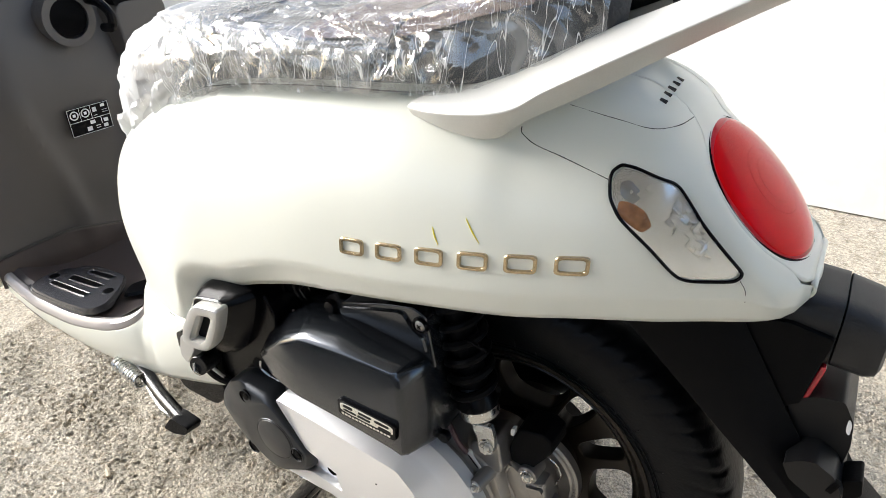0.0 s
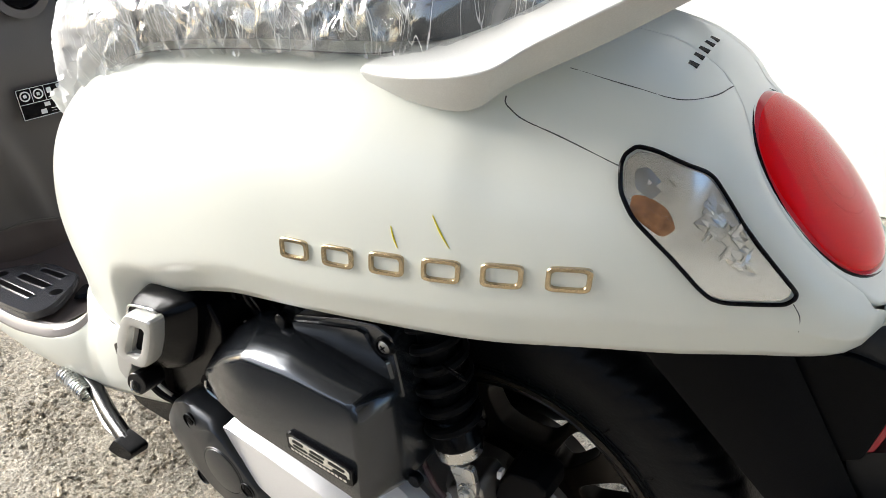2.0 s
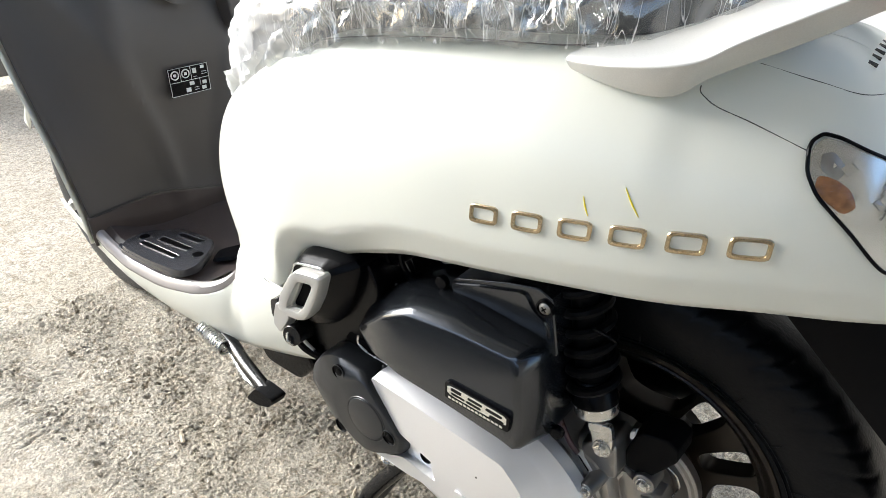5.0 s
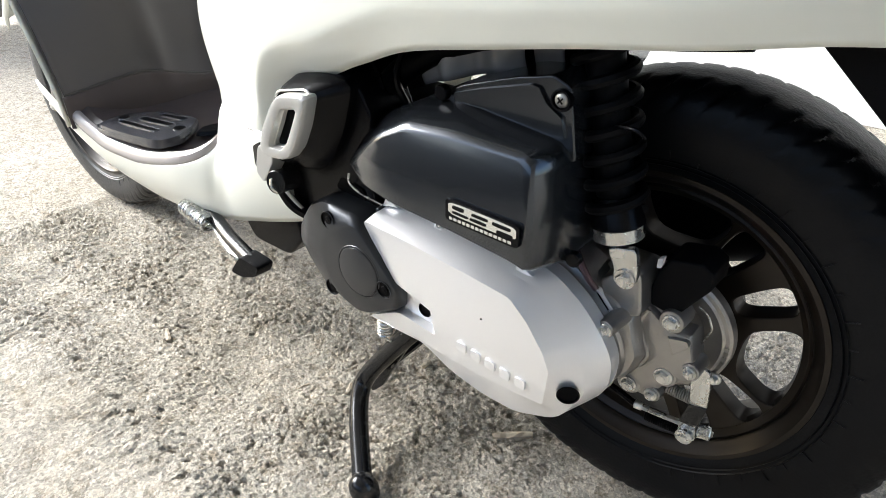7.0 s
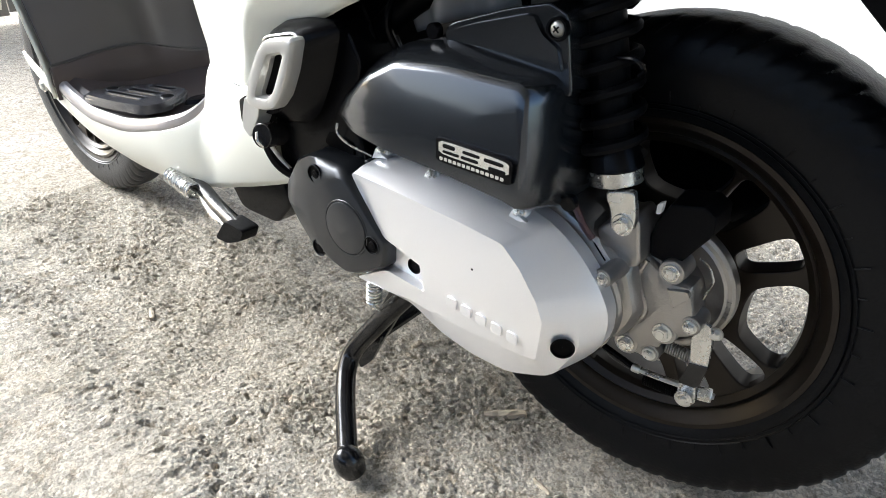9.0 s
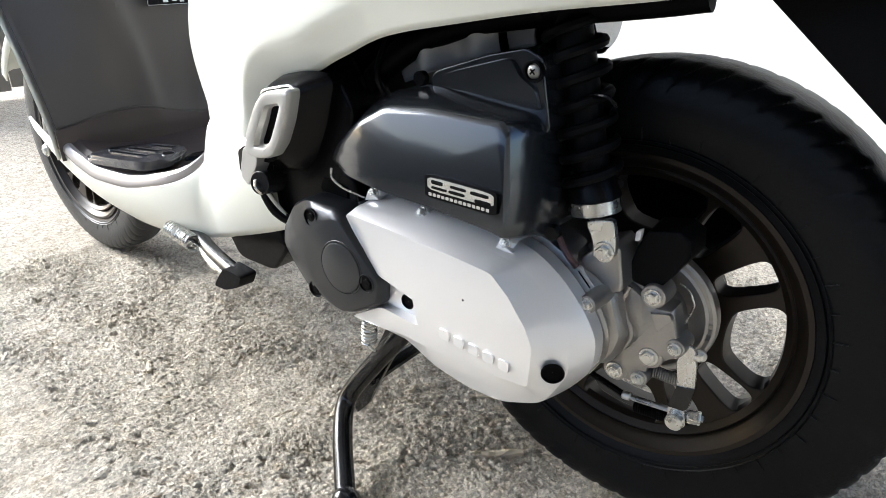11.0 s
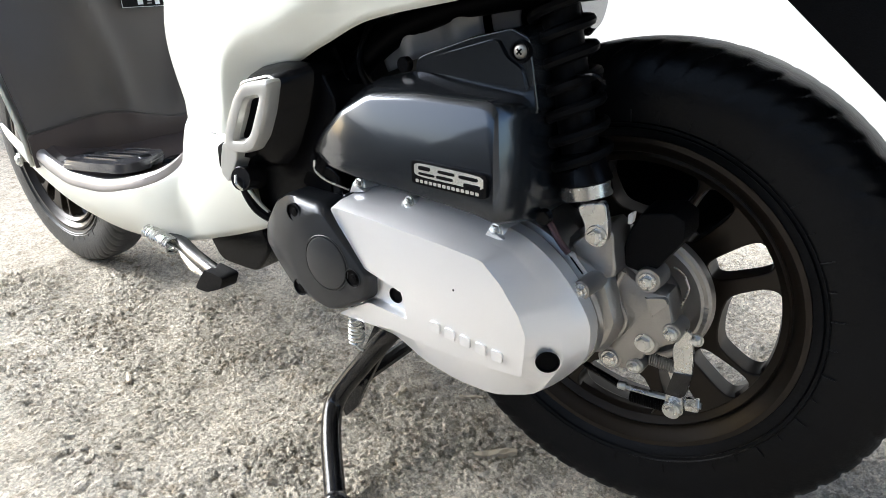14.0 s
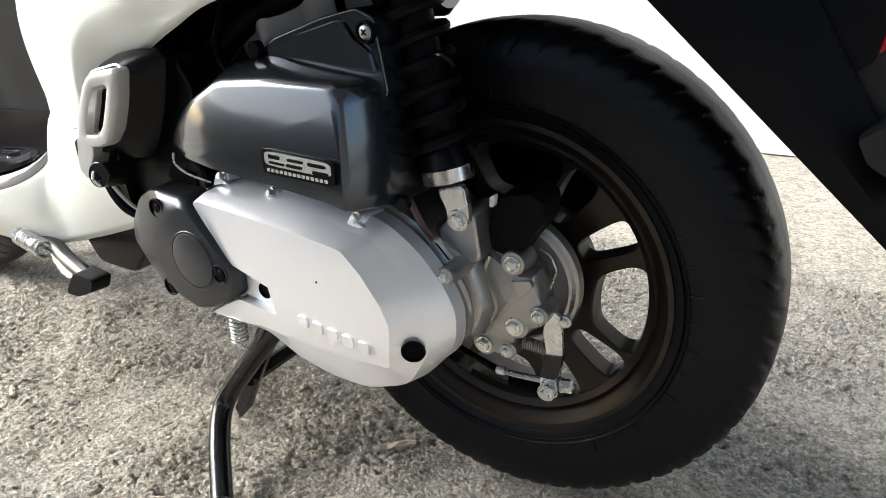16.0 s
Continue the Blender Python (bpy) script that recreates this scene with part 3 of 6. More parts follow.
def lower_panel(sign):
    bm = bmesh.new()
    rows = []
    for i in range(91):
        u = i / 90
        x = -1.02 + 0.617 * u
        t, b, w = curve(PAN_T, x), curve(PAN_B, x), curve(PAN_W, x)
        r = []
        for j in range(19):
            k = j / 18
            z = b + (t - b) * k
            # rear edge leans: the panel ends in a forward-leaning tip at its foot
            xx = x + max(0, (x + 0.5) / 0.097) * (0.030 * (1 - k) ** 1.5 - 0.012 * math.sin(k * math.pi)) if x > -0.5 else x
            r.append((xx, -sign * (w + (0.192 - w) * (1 - k) ** 0.7 - 0.026 * (1 - k) ** 2.4), z))
        rows.append(r)
    grid(bm, rows)
    return bm


part("floor_side_panel", lower_panel(1), WHITE, scooter, "white lower side panel", solid=0.004)
part("floor_side_panel", lower_panel(-1), WHITE, scooter, "white lower side panel", solid=0.004)
bm = tube([(-0.398, -0.180, 0.402), (-0.411, -0.182, 0.36), (-0.399, -0.178, 0.325), (-0.376, -0.166, 0.307)], 0.007, 8)
part("panel_lip", bm, MATTE, scooter)
bm = bmesh.new()
rows = []
for i in range(24):
    x = -0.98 + 0.56 * i / 23
    b = curve(PAN_B, x) + 0.004
    rows.append([(x, 0.135 * (s / 5 - 1), b) for s in range(11)])
grid(bm, rows)
part("belly_tray", bm, MATTE, scooter, solid=0.006)
# flank closing the body in front of the engine
bm = slab(rounded([(-0.565, 0.28), (-0.43, 0.30), (-0.41, 0.40), (-0.43, 0.47), (-0.575, 0.50)], 3, 0.15), -0.132, 0.132)
part("front_core", bm, WHITE, scooter, bevel=0.006)

RIMBROWN = material("glossy brown edge plastic", (0.36, 0.335, 0.325), 0.2, vary=0.08, spec=0.7)
# floorboard with its raised brown rim
bm = bmesh.new()
rows = []
for i in range(60):
    x = -0.93 + 0.378 * i / 59
    t = curve(PAN_T, x)
    z = curve([(-0.93, 0.345), (-0.88, 0.318), (-0.8, 0.308), (-0.62, 0.320), (-0.58, 0.328), (-0.552, 0.36)], x)
    half = curve(PAN_W, x) - 0.003
    r = []
    for s in range(41):
        q = s / 20 - 1
        a = abs(q)
        zz = z if a < 0.9 else z + (t + 0.001 - z) * ((a - 0.9) / 0.1)
        r.append((x, half * q, zz))
    rows.append(r)
grid(bm, rows)
floorboard = part("floorboard", bm, BROWN, scooter, "dark brown plastic floorboard", solid=0.005)
# brown rim strip that shows as a band outside the floor
bm = bmesh.new()
rows = []
for i in range(80):
    x = -0.95 + 0.395 * i / 79
    t = curve(PAN_T, x)
    rows.append([(x, -curve(PAN_W, x) + dy, t + dz) for dy, dz in ((-0.001, -0.003), (-0.002, 0.003), (0.0, 0.010), (0.005, 0.0145), (0.010, 0.0145), (0.018, 0.004))])
grid(bm, rows)
part("floor_rim", bm, RIMBROWN, scooter, "brown floor edge strip", solid=0.002)
# floor grooves
for k in range(3):
    bm = box((-0.585 - k * 0.022, -0.15, 0.329 - k * 0.003), (0.0016, 0.05, 0.003))
    part("floor_groove", bm, SEAM, floorboard, smooth=False)

# rubber mat
MAT_EDGE = [(-0.87, -0.184), (-0.886, -0.16), (-0.883, -0.12), (-0.833, -0.082), (-0.736, -0.082), (-0.7, -0.108), (-0.66, -0.159), (-0.672, -0.19), (-0.758, -0.192), (-0.838, -0.191)]
MAT_TOP = [(-0.85, -0.184), (-0.864, -0.163), (-0.862, -0.127), (-0.812, -0.093), (-0.724, -0.092), (-0.697, -0.113), (-0.662, -0.162), (-0.666, -0.188), (-0.749, -0.192), (-0.829, -0.189)]


def flat_slab(outline, zf, h, inset, bm=None):
    bm = bm or bmesh.new()
    cx, cy = sum(p[0] for p in outline) / len(outline), sum(p[1] for p in outline) / len(outline)
    lo = [bm.verts.new((x, y, zf(x))) for x, y in outline]
    up = []
    for x, y in outline:
        d = math.hypot(x - cx, y - cy)
        q = 1 - inset / d
        up.append(bm.verts.new((cx + (x - cx) * q, cy + (y - cy) * q, zf(x) + h)))
    n = len(outline)
    for i in range(n):
        bm.faces.new((lo[i], lo[(i + 1) % n], up[(i + 1) % n], up[i]))
    bm.faces.new(up)
    bm.faces.new(lo[::-1])
    return bm


def floor_z(x):
    return 0.306 + 0.13 * max(0, x + 0.86) * 0.75


mat_black = material("grey black rubber mat", (0.045, 0.046, 0.052), 0.20, bump=0.06, bump_scale=900, vary=0.12, spec=0.6)
low, rim, face = rounded(MAT_EDGE, 5, 0.3), blend(rounded(MAT_EDGE, 5, 0.3), rounded(MAT_TOP, 5, 0.3), 0.35), rounded(MAT_TOP, 5, 0.3)
bm = loft([[(x, y, floor_z(x) + h) for x, y in L] for L, h in ((low, 0.0), (low, 0.005), (blend(low, face, 0.15), 0.0072), (rim, 0.0078), (blend(rim, face, 0.3), 0.0065), (blend(rim, face, 0.8), 0.0125), (face, 0.0130))])
rubber_mat = part("rubber_mat", bm, mat_black, scooter, "black rubber foot mat with three slots")
for corners in [[(-0.828, -0.166), (-0.828, -0.155), (-0.717, -0.156), (-0.716, -0.167)], [(-0.811, -0.142), (-0.813, -0.128), (-0.722, -0.128), (-0.723, -0.14)], [(-0.798, -0.113), (-0.797, -0.103), (-0.732, -0.1), (-0.731, -0.112)]]:
    loop = rounded(corners, 3, 0.12)
    # slot drawn as a dark plate, its shade in the colour
    bm = loft([[(x, y, floor_z(x) + h) for x, y in loop] for h in (0.010, 0.0136)])
    part("mat_slot", bm, DARK, rubber_mat, smooth=False)
    bm = bmesh.new()
    tube([(x, y, floor_z(x) + 0.0134) for x, y in loop + loop[:1]], 0.0013, 6, bm, per=1, closed=True)
    part("slot_rim", bm, mat_black, rubber_mat)
for p in [(-0.844, -0.147), (-0.695, -0.138)]:
    bm = revolve(disc_profile(0.0085, 0, 0.002, 0.0008), (p[0], p[1], floor_z(p[0]) + 0.0125), "z", 20)
    part("mat_hole", bm, DARK, rubber_mat)
    part("hole_rim", revolve([(0.0, 0.0085), (0.0018, 0.0092), (0.0, 0.0102)], (p[0], p[1], floor_z(p[0]) + 0.0125), "z", 24), mat_black, rubber_mat)
bm = flat_slab(rounded([(-0.70, -0.10), (-0.66, -0.02), (-0.60, -0.02), (-0.64, -0.09), (-0.675, -0.13)], 3, 0.25), floor_z, 0.006, 0.004)
part("mat_strap", bm, BLACK, rubber_mat)

# inner leg shield: a hollow sheet with a raised middle
def shield_x(y, z):
    side = curve([(0.34, -0.925), (0.45, -0.957), (0.55, -0.997), (0.7, -1.04), (1.0, -1.10)], z)
    mid = curve([(0.3, -0.87), (0.40, -0.885), (0.5, -0.883), (0.6, -0.878), (0.66, -0.885), (0.8, -0.93), (1.0, -1.0)], z)
    a = abs(y) / 0.215
    s = 0.5 - 0.5 * math.cos(math.pi * min(1, max(0, 1 - a) / 0.62))
    swell_y = curve([(0.34, -0.045), (0.45, -0.062), (0.55, -0.092), (0.66, -0.128), (0.72, -0.165), (0.8, -0.22)], z)
    ridge = math.exp(-((abs(y) + swell_y) / 0.018) ** 2) * curve([(0.34, 0.2), (0.42, 1.0), (0.7, 1.0), (0.8, 0.3)], z)
    return side + (mid - side) * s + 0.010 * ridge


bm = bmesh.new()
rows = []
for i in range(61):
    z = 0.34 + 0.62 * i / 60
    half = curve([(0.34, 0.195), (0.5, 0.203), (0.7, 0.212), (0.96, 0.21)], z)
    rows.append([(shield_x(half * (s / 24 - 1), z), half * (s / 24 - 1), z) for s in range(49)])
grid(bm, rows)
shield = part("leg_shield_inner", bm, SHIELD, scooter, "grey brown inner leg shield", solid=0.005)
# lower brown part of the shield with a waved joint
bm = bmesh.new()
rows = []
for i in range(15):
    r = []
    for s in range(49):
        y = 0.2 * (s / 24 - 1)
        top = 0.362 + 0.012 * math.cos((y + 0.09) * 26) - 0.06 * max(0, y)
        z = 0.30 + (top - 0.30) * i / 14
        r.append((shield_x(y, max(z, 0.34)) + 0.006, y, z))
    rows.append(r)
grid(bm, rows)
part("floor_riser", bm, BROWN, scooter, "dark brown floor riser", solid=0.004)
part("riser_joint", tube([(lambda y: (shield_x(y, 0.37) + 0.007, y, 0.363 + 0.012 * math.cos((y + 0.09) * 26) - 0.06 * max(0, y)))(-0.195 + 0.03 * k) for k in range(14)], 0.0018, 6), SEAM, scooter)
# white outer leg shield behind it
bm = bmesh.new()
rows = []
for i in range(41):
    z = 0.30 + 0.66 * i / 40
    half = curve([(0.30, 0.200), (0.5, 0.210), (0.7, 0.219), (0.96, 0.216)], z)
    rows.append([(shield_x(0.215, max(z, 0.34)) - 0.006 - 0.12 * math.sin(math.pi * s / 32) ** 0.7, half * (s / 16 - 1), z) for s in range(33)])
grid(bm, rows)
part("leg_shield_outer", bm, WHITE, scooter, "white outer leg shield", solid=0.005)

# warning label of unreadable print
label = part("warning_label", slab([(-0.037, -0.024), (0.039, -0.024), (0.039, 0.024), (-0.037, 0.024)], -0.0008, 0.0008), BLACK, shield, "black warning label with white symbols", smooth=False)
label.matrix_basis = pose(-0.868, 0.004, 0.555, 0, 0, 90)


def label_bar(x0, z0, x1, z1, t=0.0008):
    bm = box(((x0 + x1) / 2, -0.0012, (z0 + z1) / 2), (abs(x1 - x0) + t, 0.0006, abs(z1 - z0) + t))
    part("print", bm, PRINT, label, smooth=False)


for x0, z0, x1, z1 in ((-0.036, 0.023, 0.038, 0.023), (-0.036, -0.023, 0.038, -0.023), (-0.036, -0.023, -0.036, 0.023), (0.038, -0.023, 0.038, 0.023), (-0.036, 0.0, 0.038, 0.0),
                       (-0.015, 0.0, -0.015, 0.023), (0.005, 0.0, 0.005, 0.023), (0.02, 0.0, 0.02, -0.012)):
    label_bar(x0, z0, x1, z1)
for cx, cz in ((-0.025, 0.012), (-0.005, 0.012)):
    bm = revolve([(-0.0015, 0.0058), (-0.0015, 0.0078), (-0.0005, 0.0078), (-0.0005, 0.0058)], (cx, 0, cz), "y", 24)
    part("print", bm, PRINT, label, smooth=False)
    label_bar(cx - 0.002, cz - 0.002, cx + 0.002, cz + 0.002)
for cx, cz, w, h in ((0.012, 0.014, 0.007, 0.008), (0.012, 0.004, 0.006, 0.001), (0.028, 0.018, 0.007, 0.005), (0.03, 0.01, 0.01, 0.0006), (0.03, 0.006, 0.01, 0.0006),
                     (0.004, -0.006, 0.009, 0.006), (-0.004, -0.016, 0.009, 0.007), (0.012, -0.014, 0.008, 0.0008), (0.012, -0.018, 0.008, 0.0008), (0.028, -0.008, 0.008, 0.006),
                     (0.026, -0.017, 0.008, 0.006)):
    label_bar(cx - w / 2, cz - h / 2, cx + w / 2, cz + h / 2, 0.0)

# hook and pocket at the top of the shield
bm = revolve([(-0.02, 0.032), (-0.02, 0.040), (0.02, 0.044), (0.02, 0.032)], (-0.885, 0.018, 0.72), "x", 40)
part("lock_collar", bm, SHIELD, scooter, "grey ring round the ignition lock")
bm = revolve([(-0.006, 0.0002), (-0.006, 0.026), (0.010, 0.030), (0.014, 0.0002)], (-0.878, 0.018, 0.722), "x", 32)
part("ignition_lock", bm, DARK, scooter, "black ignition lock")
hook = part("bag_hook", tube([(-0.87, 0.055, 0.745), (-0.835, 0.058, 0.74), (-0.815, 0.06, 0.722), (-0.825, 0.062, 0.703), (-0.85, 0.064, 0.70)], 0.0075, 10), BLACK, scooter, "black folding bag hook")
bm = slab(rounded([(-0.03, -0.10), (0.06, -0.10), (0.075, 0.02), (-0.04, 0.02)], 4, 0.25), -0.02, 0.03, 0.006)
pocket = part("front_pocket", bm, SHIELD, scooter, "grey front pocket", bevel=0.004)
pocket.matrix_basis = pose(-0.873, 0.125, 0.72, 0, 0, 90)
# dark block stands in for the shaded pocket opening
bm = slab(rounded([(-0.028, 0.0), (0.062, 0.0), (0.066, 0.016), (-0.034, 0.016)], 3, 0.3), -0.013, 0.02)
bm_ob = part("pocket_mouth", bm, DARK, scooter)
bm_ob.matrix_basis = pose(-0.868, 0.125, 0.726, 0, 0, 90)

# ---- seat in its film ----
SEAT_HALF = [(-0.63, 0.03), (-0.61, 0.072), (-0.56, 0.102), (-0.47, 0.124), (-0.35, 0.137), (-0.2, 0.142), (-0.05, 0.128), (0.05, 0.10), (0.11, 0.065)]
SEAT_TOP = [(-0.63, 0.635), (-0.61, 0.69), (-0.56, 0.735), (-0.45, 0.775), (-0.3, 0.785), (-0.1, 0.80), (0.0, 0.835), (0.07, 0.85), (0.11, 0.82)]
SEAT_BOT = [(-0.63, 0.595), (-0.56, 0.613), (-0.48, 0.648), (-0.42, 0.682), (-0.3, 0.728), (-0.17, 0.744), (-0.05, 0.752), (0.11, 0.775)]


def seat_point(x, a, swell=0.0):
    """a runs over the seat from its near lower edge (0) to the far one (1)."""
    h, t, b = (curve(c, x) for c in (SEAT_HALF, SEAT_TOP, SEAT_BOT))
    th = math.pi * a
    c, s = math.cos(th), math.sin(th)
    e = 0.55
    y = -(h + swell) * math.copysign(abs(c) ** e, c)
    z = b + (t - b + swell) * abs(s) ** e
    return Vector((x, y, z))


def seat_mesh(x0, x1, nx, na, a0=0.0, a1=1.0, swell=0.0, rough=None):
    bm = bmesh.new()
    rows = []
    for i in range(nx + 1):
        x = x0 + (x1 - x0) * i / nx
        r = []
        for j in range(na + 1):
            a = a0 + (a1 - a0) * j / na
            p = seat_point(x, a, swell)
            if rough:
                p = rough(p, x, a)
            r.append(p)
        rows.append(r)
    grid(bm, rows)
    return bm


seat = part("seat", seat_mesh(-0.63, 0.085, 60, 40), SEATV, scooter, "dark grey vinyl scooter seat", solid=0.004)
part("woven_panel", seat_mesh(-0.33, -0.10, 30, 20, 0.0, 1.0, 0.002), WOVEN, seat, "grey woven seat panel")
part("brown_panel", seat_mesh(-0.20, 0.02, 30, 16, 0.16, 0.84, 0.004), SEATB, seat, "brown vinyl seat panel")
part("piping", tube([seat_point(-0.335 + 0.0, 0.02 + 0.06 * k, 0.003) for k in range(17)], 0.003, 8), SEATV, seat)
part("piping", tube([seat_point(-0.10, 0.02 + 0.06 * k, 0.003) for k in range(17)], 0.003, 8), SEATV, seat)


def crinkle(p, x, a):
    n1 = noise.noise((x * 9, a * 5, 2.2))
    q = Vector((x * 21 + a * 8 + n1 * 1.2, a * 4.5 - x * 5 + n1, 3.3))
    d, c = noise.voronoi(q)
    tilt = (q - c[0]).dot(noise.noise_vector(c[0] * 7.7)) * min(1, (d[1] - d[0]) / 0.3)
    q2 = Vector((x * 48 + a * 22 + n1 * 3, a * 9 - x * 8, 8.1))
    d2, c2 = noise.voronoi(q2)
    tilt2 = (q2 - c2[0]).dot(noise.noise_vector(c2[0] * 5.3)) * min(1, (d2[1] - d2[0]) / 0.3)
    h = 0.007 + 0.007 * n1 + 0.017 * tilt - 0.010 * min(0.3, d[1] - d[0]) + 0.010 * tilt2 - 0.005 * min(0.25, d2[1] - d2[0])
    edge = max(0, 1 - a / 0.10) + max(0, 1 - (1 - a) / 0.10)
    p = p + (p - Vector((x, 0, 0.70))).normalized() * max(0.0015, h)
    p.z += edge * (0.010 * noise.noise((x * 45, 0, 3.3)) - 0.006)
    return p


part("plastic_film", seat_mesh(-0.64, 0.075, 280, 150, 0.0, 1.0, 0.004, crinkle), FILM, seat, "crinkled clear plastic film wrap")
bm = bmesh.new()
rows = []
for i in range(240):
    x = -0.64 + 0.60 * i / 239
    p = seat_point(x, 0.0, 0.006)
    r = []
    for j in range(9):
        k = j / 8
        f = noise.noise((x * 55, k * 2.0, 8.0)) * 0.010 + noise.noise((x * 120, k * 3, 1.0)) * 0.005
        r.append((x + f * 0.4, p.y - 0.008 + 0.012 * k * k + f * (1 - k) - 0.004 * math.sin(k * 6 + x * 90), p.z + 0.030 - 0.042 * k + 0.004 * noise.noise((x * 80, 0, 4.4)) * k))
    rows.append(r)
grid(bm, rows)
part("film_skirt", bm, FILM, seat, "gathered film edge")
# white ledge under the seat, above the joint
for s in (1, -1):
    bm = bmesh.new()
    rows = []
    for i in range(50):
        x = -0.47 + 0.44 * i / 49
        w, z = curve(BODY_TW, x), curve(BODY_T, x)
        rows.append([(x - swell(x, z), -s * (w + dw), z + dz) for dw, dz in ((0.002, -0.004), (0.001, 0.004), (-0.003, 0.011), (-0.011, 0.017), (-0.03, 0.02))])
    grid(bm, rows)
    part("seat_ledge", bm, WHITE, scooter, "white ledge under the seat", solid=0.002)
    bm = tube([(x - swell(x, curve(BODY_T, x)), -s * (curve(BODY_TW, x) + 0.004), curve(BODY_T, x) + 0.001) for x in [-0.48 + 0.04 * k for k in range(12)]], 0.0012, 6)
    part("joint", bm, SEAM, scooter)
# dark seat base line over the body
for s in (1, -1):
    bm = tube([(x, -s * (curve(BODY_TW, x) + 0.004), curve(BODY_T, x) + 0.002) for x in [-0.60 + 0.03 * k for k in range(6)]], 0.005, 8)
    part("seat_base_edge", bm, MATTE, scooter)

# ---- grab rail ----
RAIL_EDGE = [(-0.072, -0.151, 0.734), (-0.039, -0.160, 0.737), (0.004, -0.162, 0.743), (0.030, -0.158, 0.750), (0.052, -0.150, 0.764), (0.088, -0.140, 0.784), (0.133, -0.122, 0.808), (0.18, -0.102, 0.832), (0.235, -0.058, 0.856), (0.252, 0.0, 0.864)]
RAIL_TOP = [(-0.069, -0.143, 0.740), (-0.058, -0.128, 0.746), (-0.030, -0.110, 0.758), (0.006, -0.098, 0.773), (0.034, -0.092, 0.785), (0.066, -0.086, 0.798), (0.119, -0.074, 0.821), (0.17, -0.060, 0.846), (0.205, -0.034, 0.866), (0.212, 0.0, 0.872)]
RAIL_LOW = [(-0.066, -0.150, 0.728), (-0.032, -0.154, 0.722), (-0.001, -0.153, 0.7195), (0.017, -0.148, 0.723), (0.034, -0.138, 0.736), (0.083, -0.122, 0.763), (0.131, -0.104, 0.792), (0.18, -0.085, 0.820), (0.226, -0.048, 0.842), (0.240, 0.0, 0.850)]


def rail_mesh():
    def both(pts):
        L = spline(pts, 8)
        return L + [Vector((p.x, -p.y, p.z)) for p in L[-2::-1]]
    E, T, B = both(RAIL_EDGE), both(RAIL_TOP), both(RAIL_LOW)
    n = len(E)
    rows = []
    for i in range(n):
        e, t, b = E[i], T[i], B[i]
        k = min(1, min(i, n - 1 - i) / 14)
        d = t + Vector((0, 0, -0.012 - 0.016 * k)) + (t - e) * 0.02
        rows.append([e, e.lerp(t, 0.06) + Vector((0, 0, 0.0012)), e.lerp(t, 0.5) + Vector((0, 0, 0.002)), t, t.lerp(d, 0.4), d, d.lerp(b, 0.5), b, b.lerp(e, 0.5) + (e - t) * 0.03])
    bm = bmesh.new()
    vs = grid(bm, rows, close_v=True)
    bm.faces.new(vs[0])
    bm.faces.new(vs[-1])
    return bm


part("grab_rail", rail_mesh(), RAIL, scooter, "silver white painted grab rail", bevel=0.003)

# ---- tail lamp ----
lamp_pose = Matrix.Translation((0.1956, 0, 0.6645)) @ Matrix(((0, -0.7058, 0.7084), (1, 0, 0), (0, 0.7084, 0.7058))).to_4x4()


def bend(a, x, y, z):
    """The lamp wraps round the tail."""
    return (x, y, z - 0.0052 * (x / a) ** 2)


def dome(a, b, h, n=56, k=14, low=0.0):
    bm = bmesh.new()
    rows = []
    for j in range(k + 1):
        t = math.pi / 2 * j / k
        rows.append([bend(a, *q) for q in [(a * math.cos(t) ** 0.8 * math.cos(2 * math.pi * i / n) if j < k else 0.0002 * math.cos(2 * math.pi * i / n),
                      b * math.cos(t) ** 0.8 * math.sin(2 * math.pi * i / n) if j < k else 0.0002 * math.sin(2 * math.pi * i / n), low + h * math.sin(t)) for i in range(n)]])
    grid(bm, rows, close_v=True)
    return bm


def oval_ring(a, b, w, h0, h1, n=56):
    bm = bmesh.new()
    grid(bm, [[bend(a, (a + q) * math.cos(2 * math.pi * i / n), (b + q) * math.sin(2 * math.pi * i / n), h) for q, h in ((0, h0), (0, h1), (w * 0.5, h1 + 0.001), (w, h1 - 0.001), (w, h0))] for i in range(n)], close_u=True, close_v=True)
    return bm


tail_lamp = new("tail_lamp")
tail_lamp.parent = scooter
tail_lamp.matrix_basis = lamp_pose
tail_lamp["label"] = "large round red tail lamp"
part("lens", dome(0.0748, 0.0694, 0.0145), REDCLEAR, tail_lamp, "glossy red lens").visible_shadow = False
part("bowl", dome(0.0740, 0.0686, 0.0060, low=-0.001), REDBOWL, tail_lamp)
for q in (0.30, 0.46):
    bm = bmesh.new()
    tube([bend(0.0748, 0.0740 * q * math.cos(2 * math.pi * k / 48), 0.0686 * q * math.sin(2 * math.pi * k / 48), 0.0062 * math.sqrt(max(0.0, 1 - q ** 2.5))) for k in range(49)], 0.0006, 6, bm, per=1)
    part("lens_ring", bm, REDBOWL, tail_lamp)
part("seal", oval_ring(0.0748, 0.0694, 0.0026, -0.010, 0.0012), BLACK, tail_lamp)
bm = bmesh.new()
grid(bm, [[bend(0.075, (0.0772 + q) * math.cos(2 * math.pi * i / 72), (0.0718 + q) * math.sin(2 * math.pi * i / 72), h) for q, h in ((0, -0.012), (0, -0.0012), (0.0015, -0.0010), (0.003, -0.0035), (0.005, -0.010), (0.007, -0.030))] for i in range(72)], close_u=True, close_v=True)
part("lamp_collar", bm, WHITE, tail_lamp, "white lamp surround")
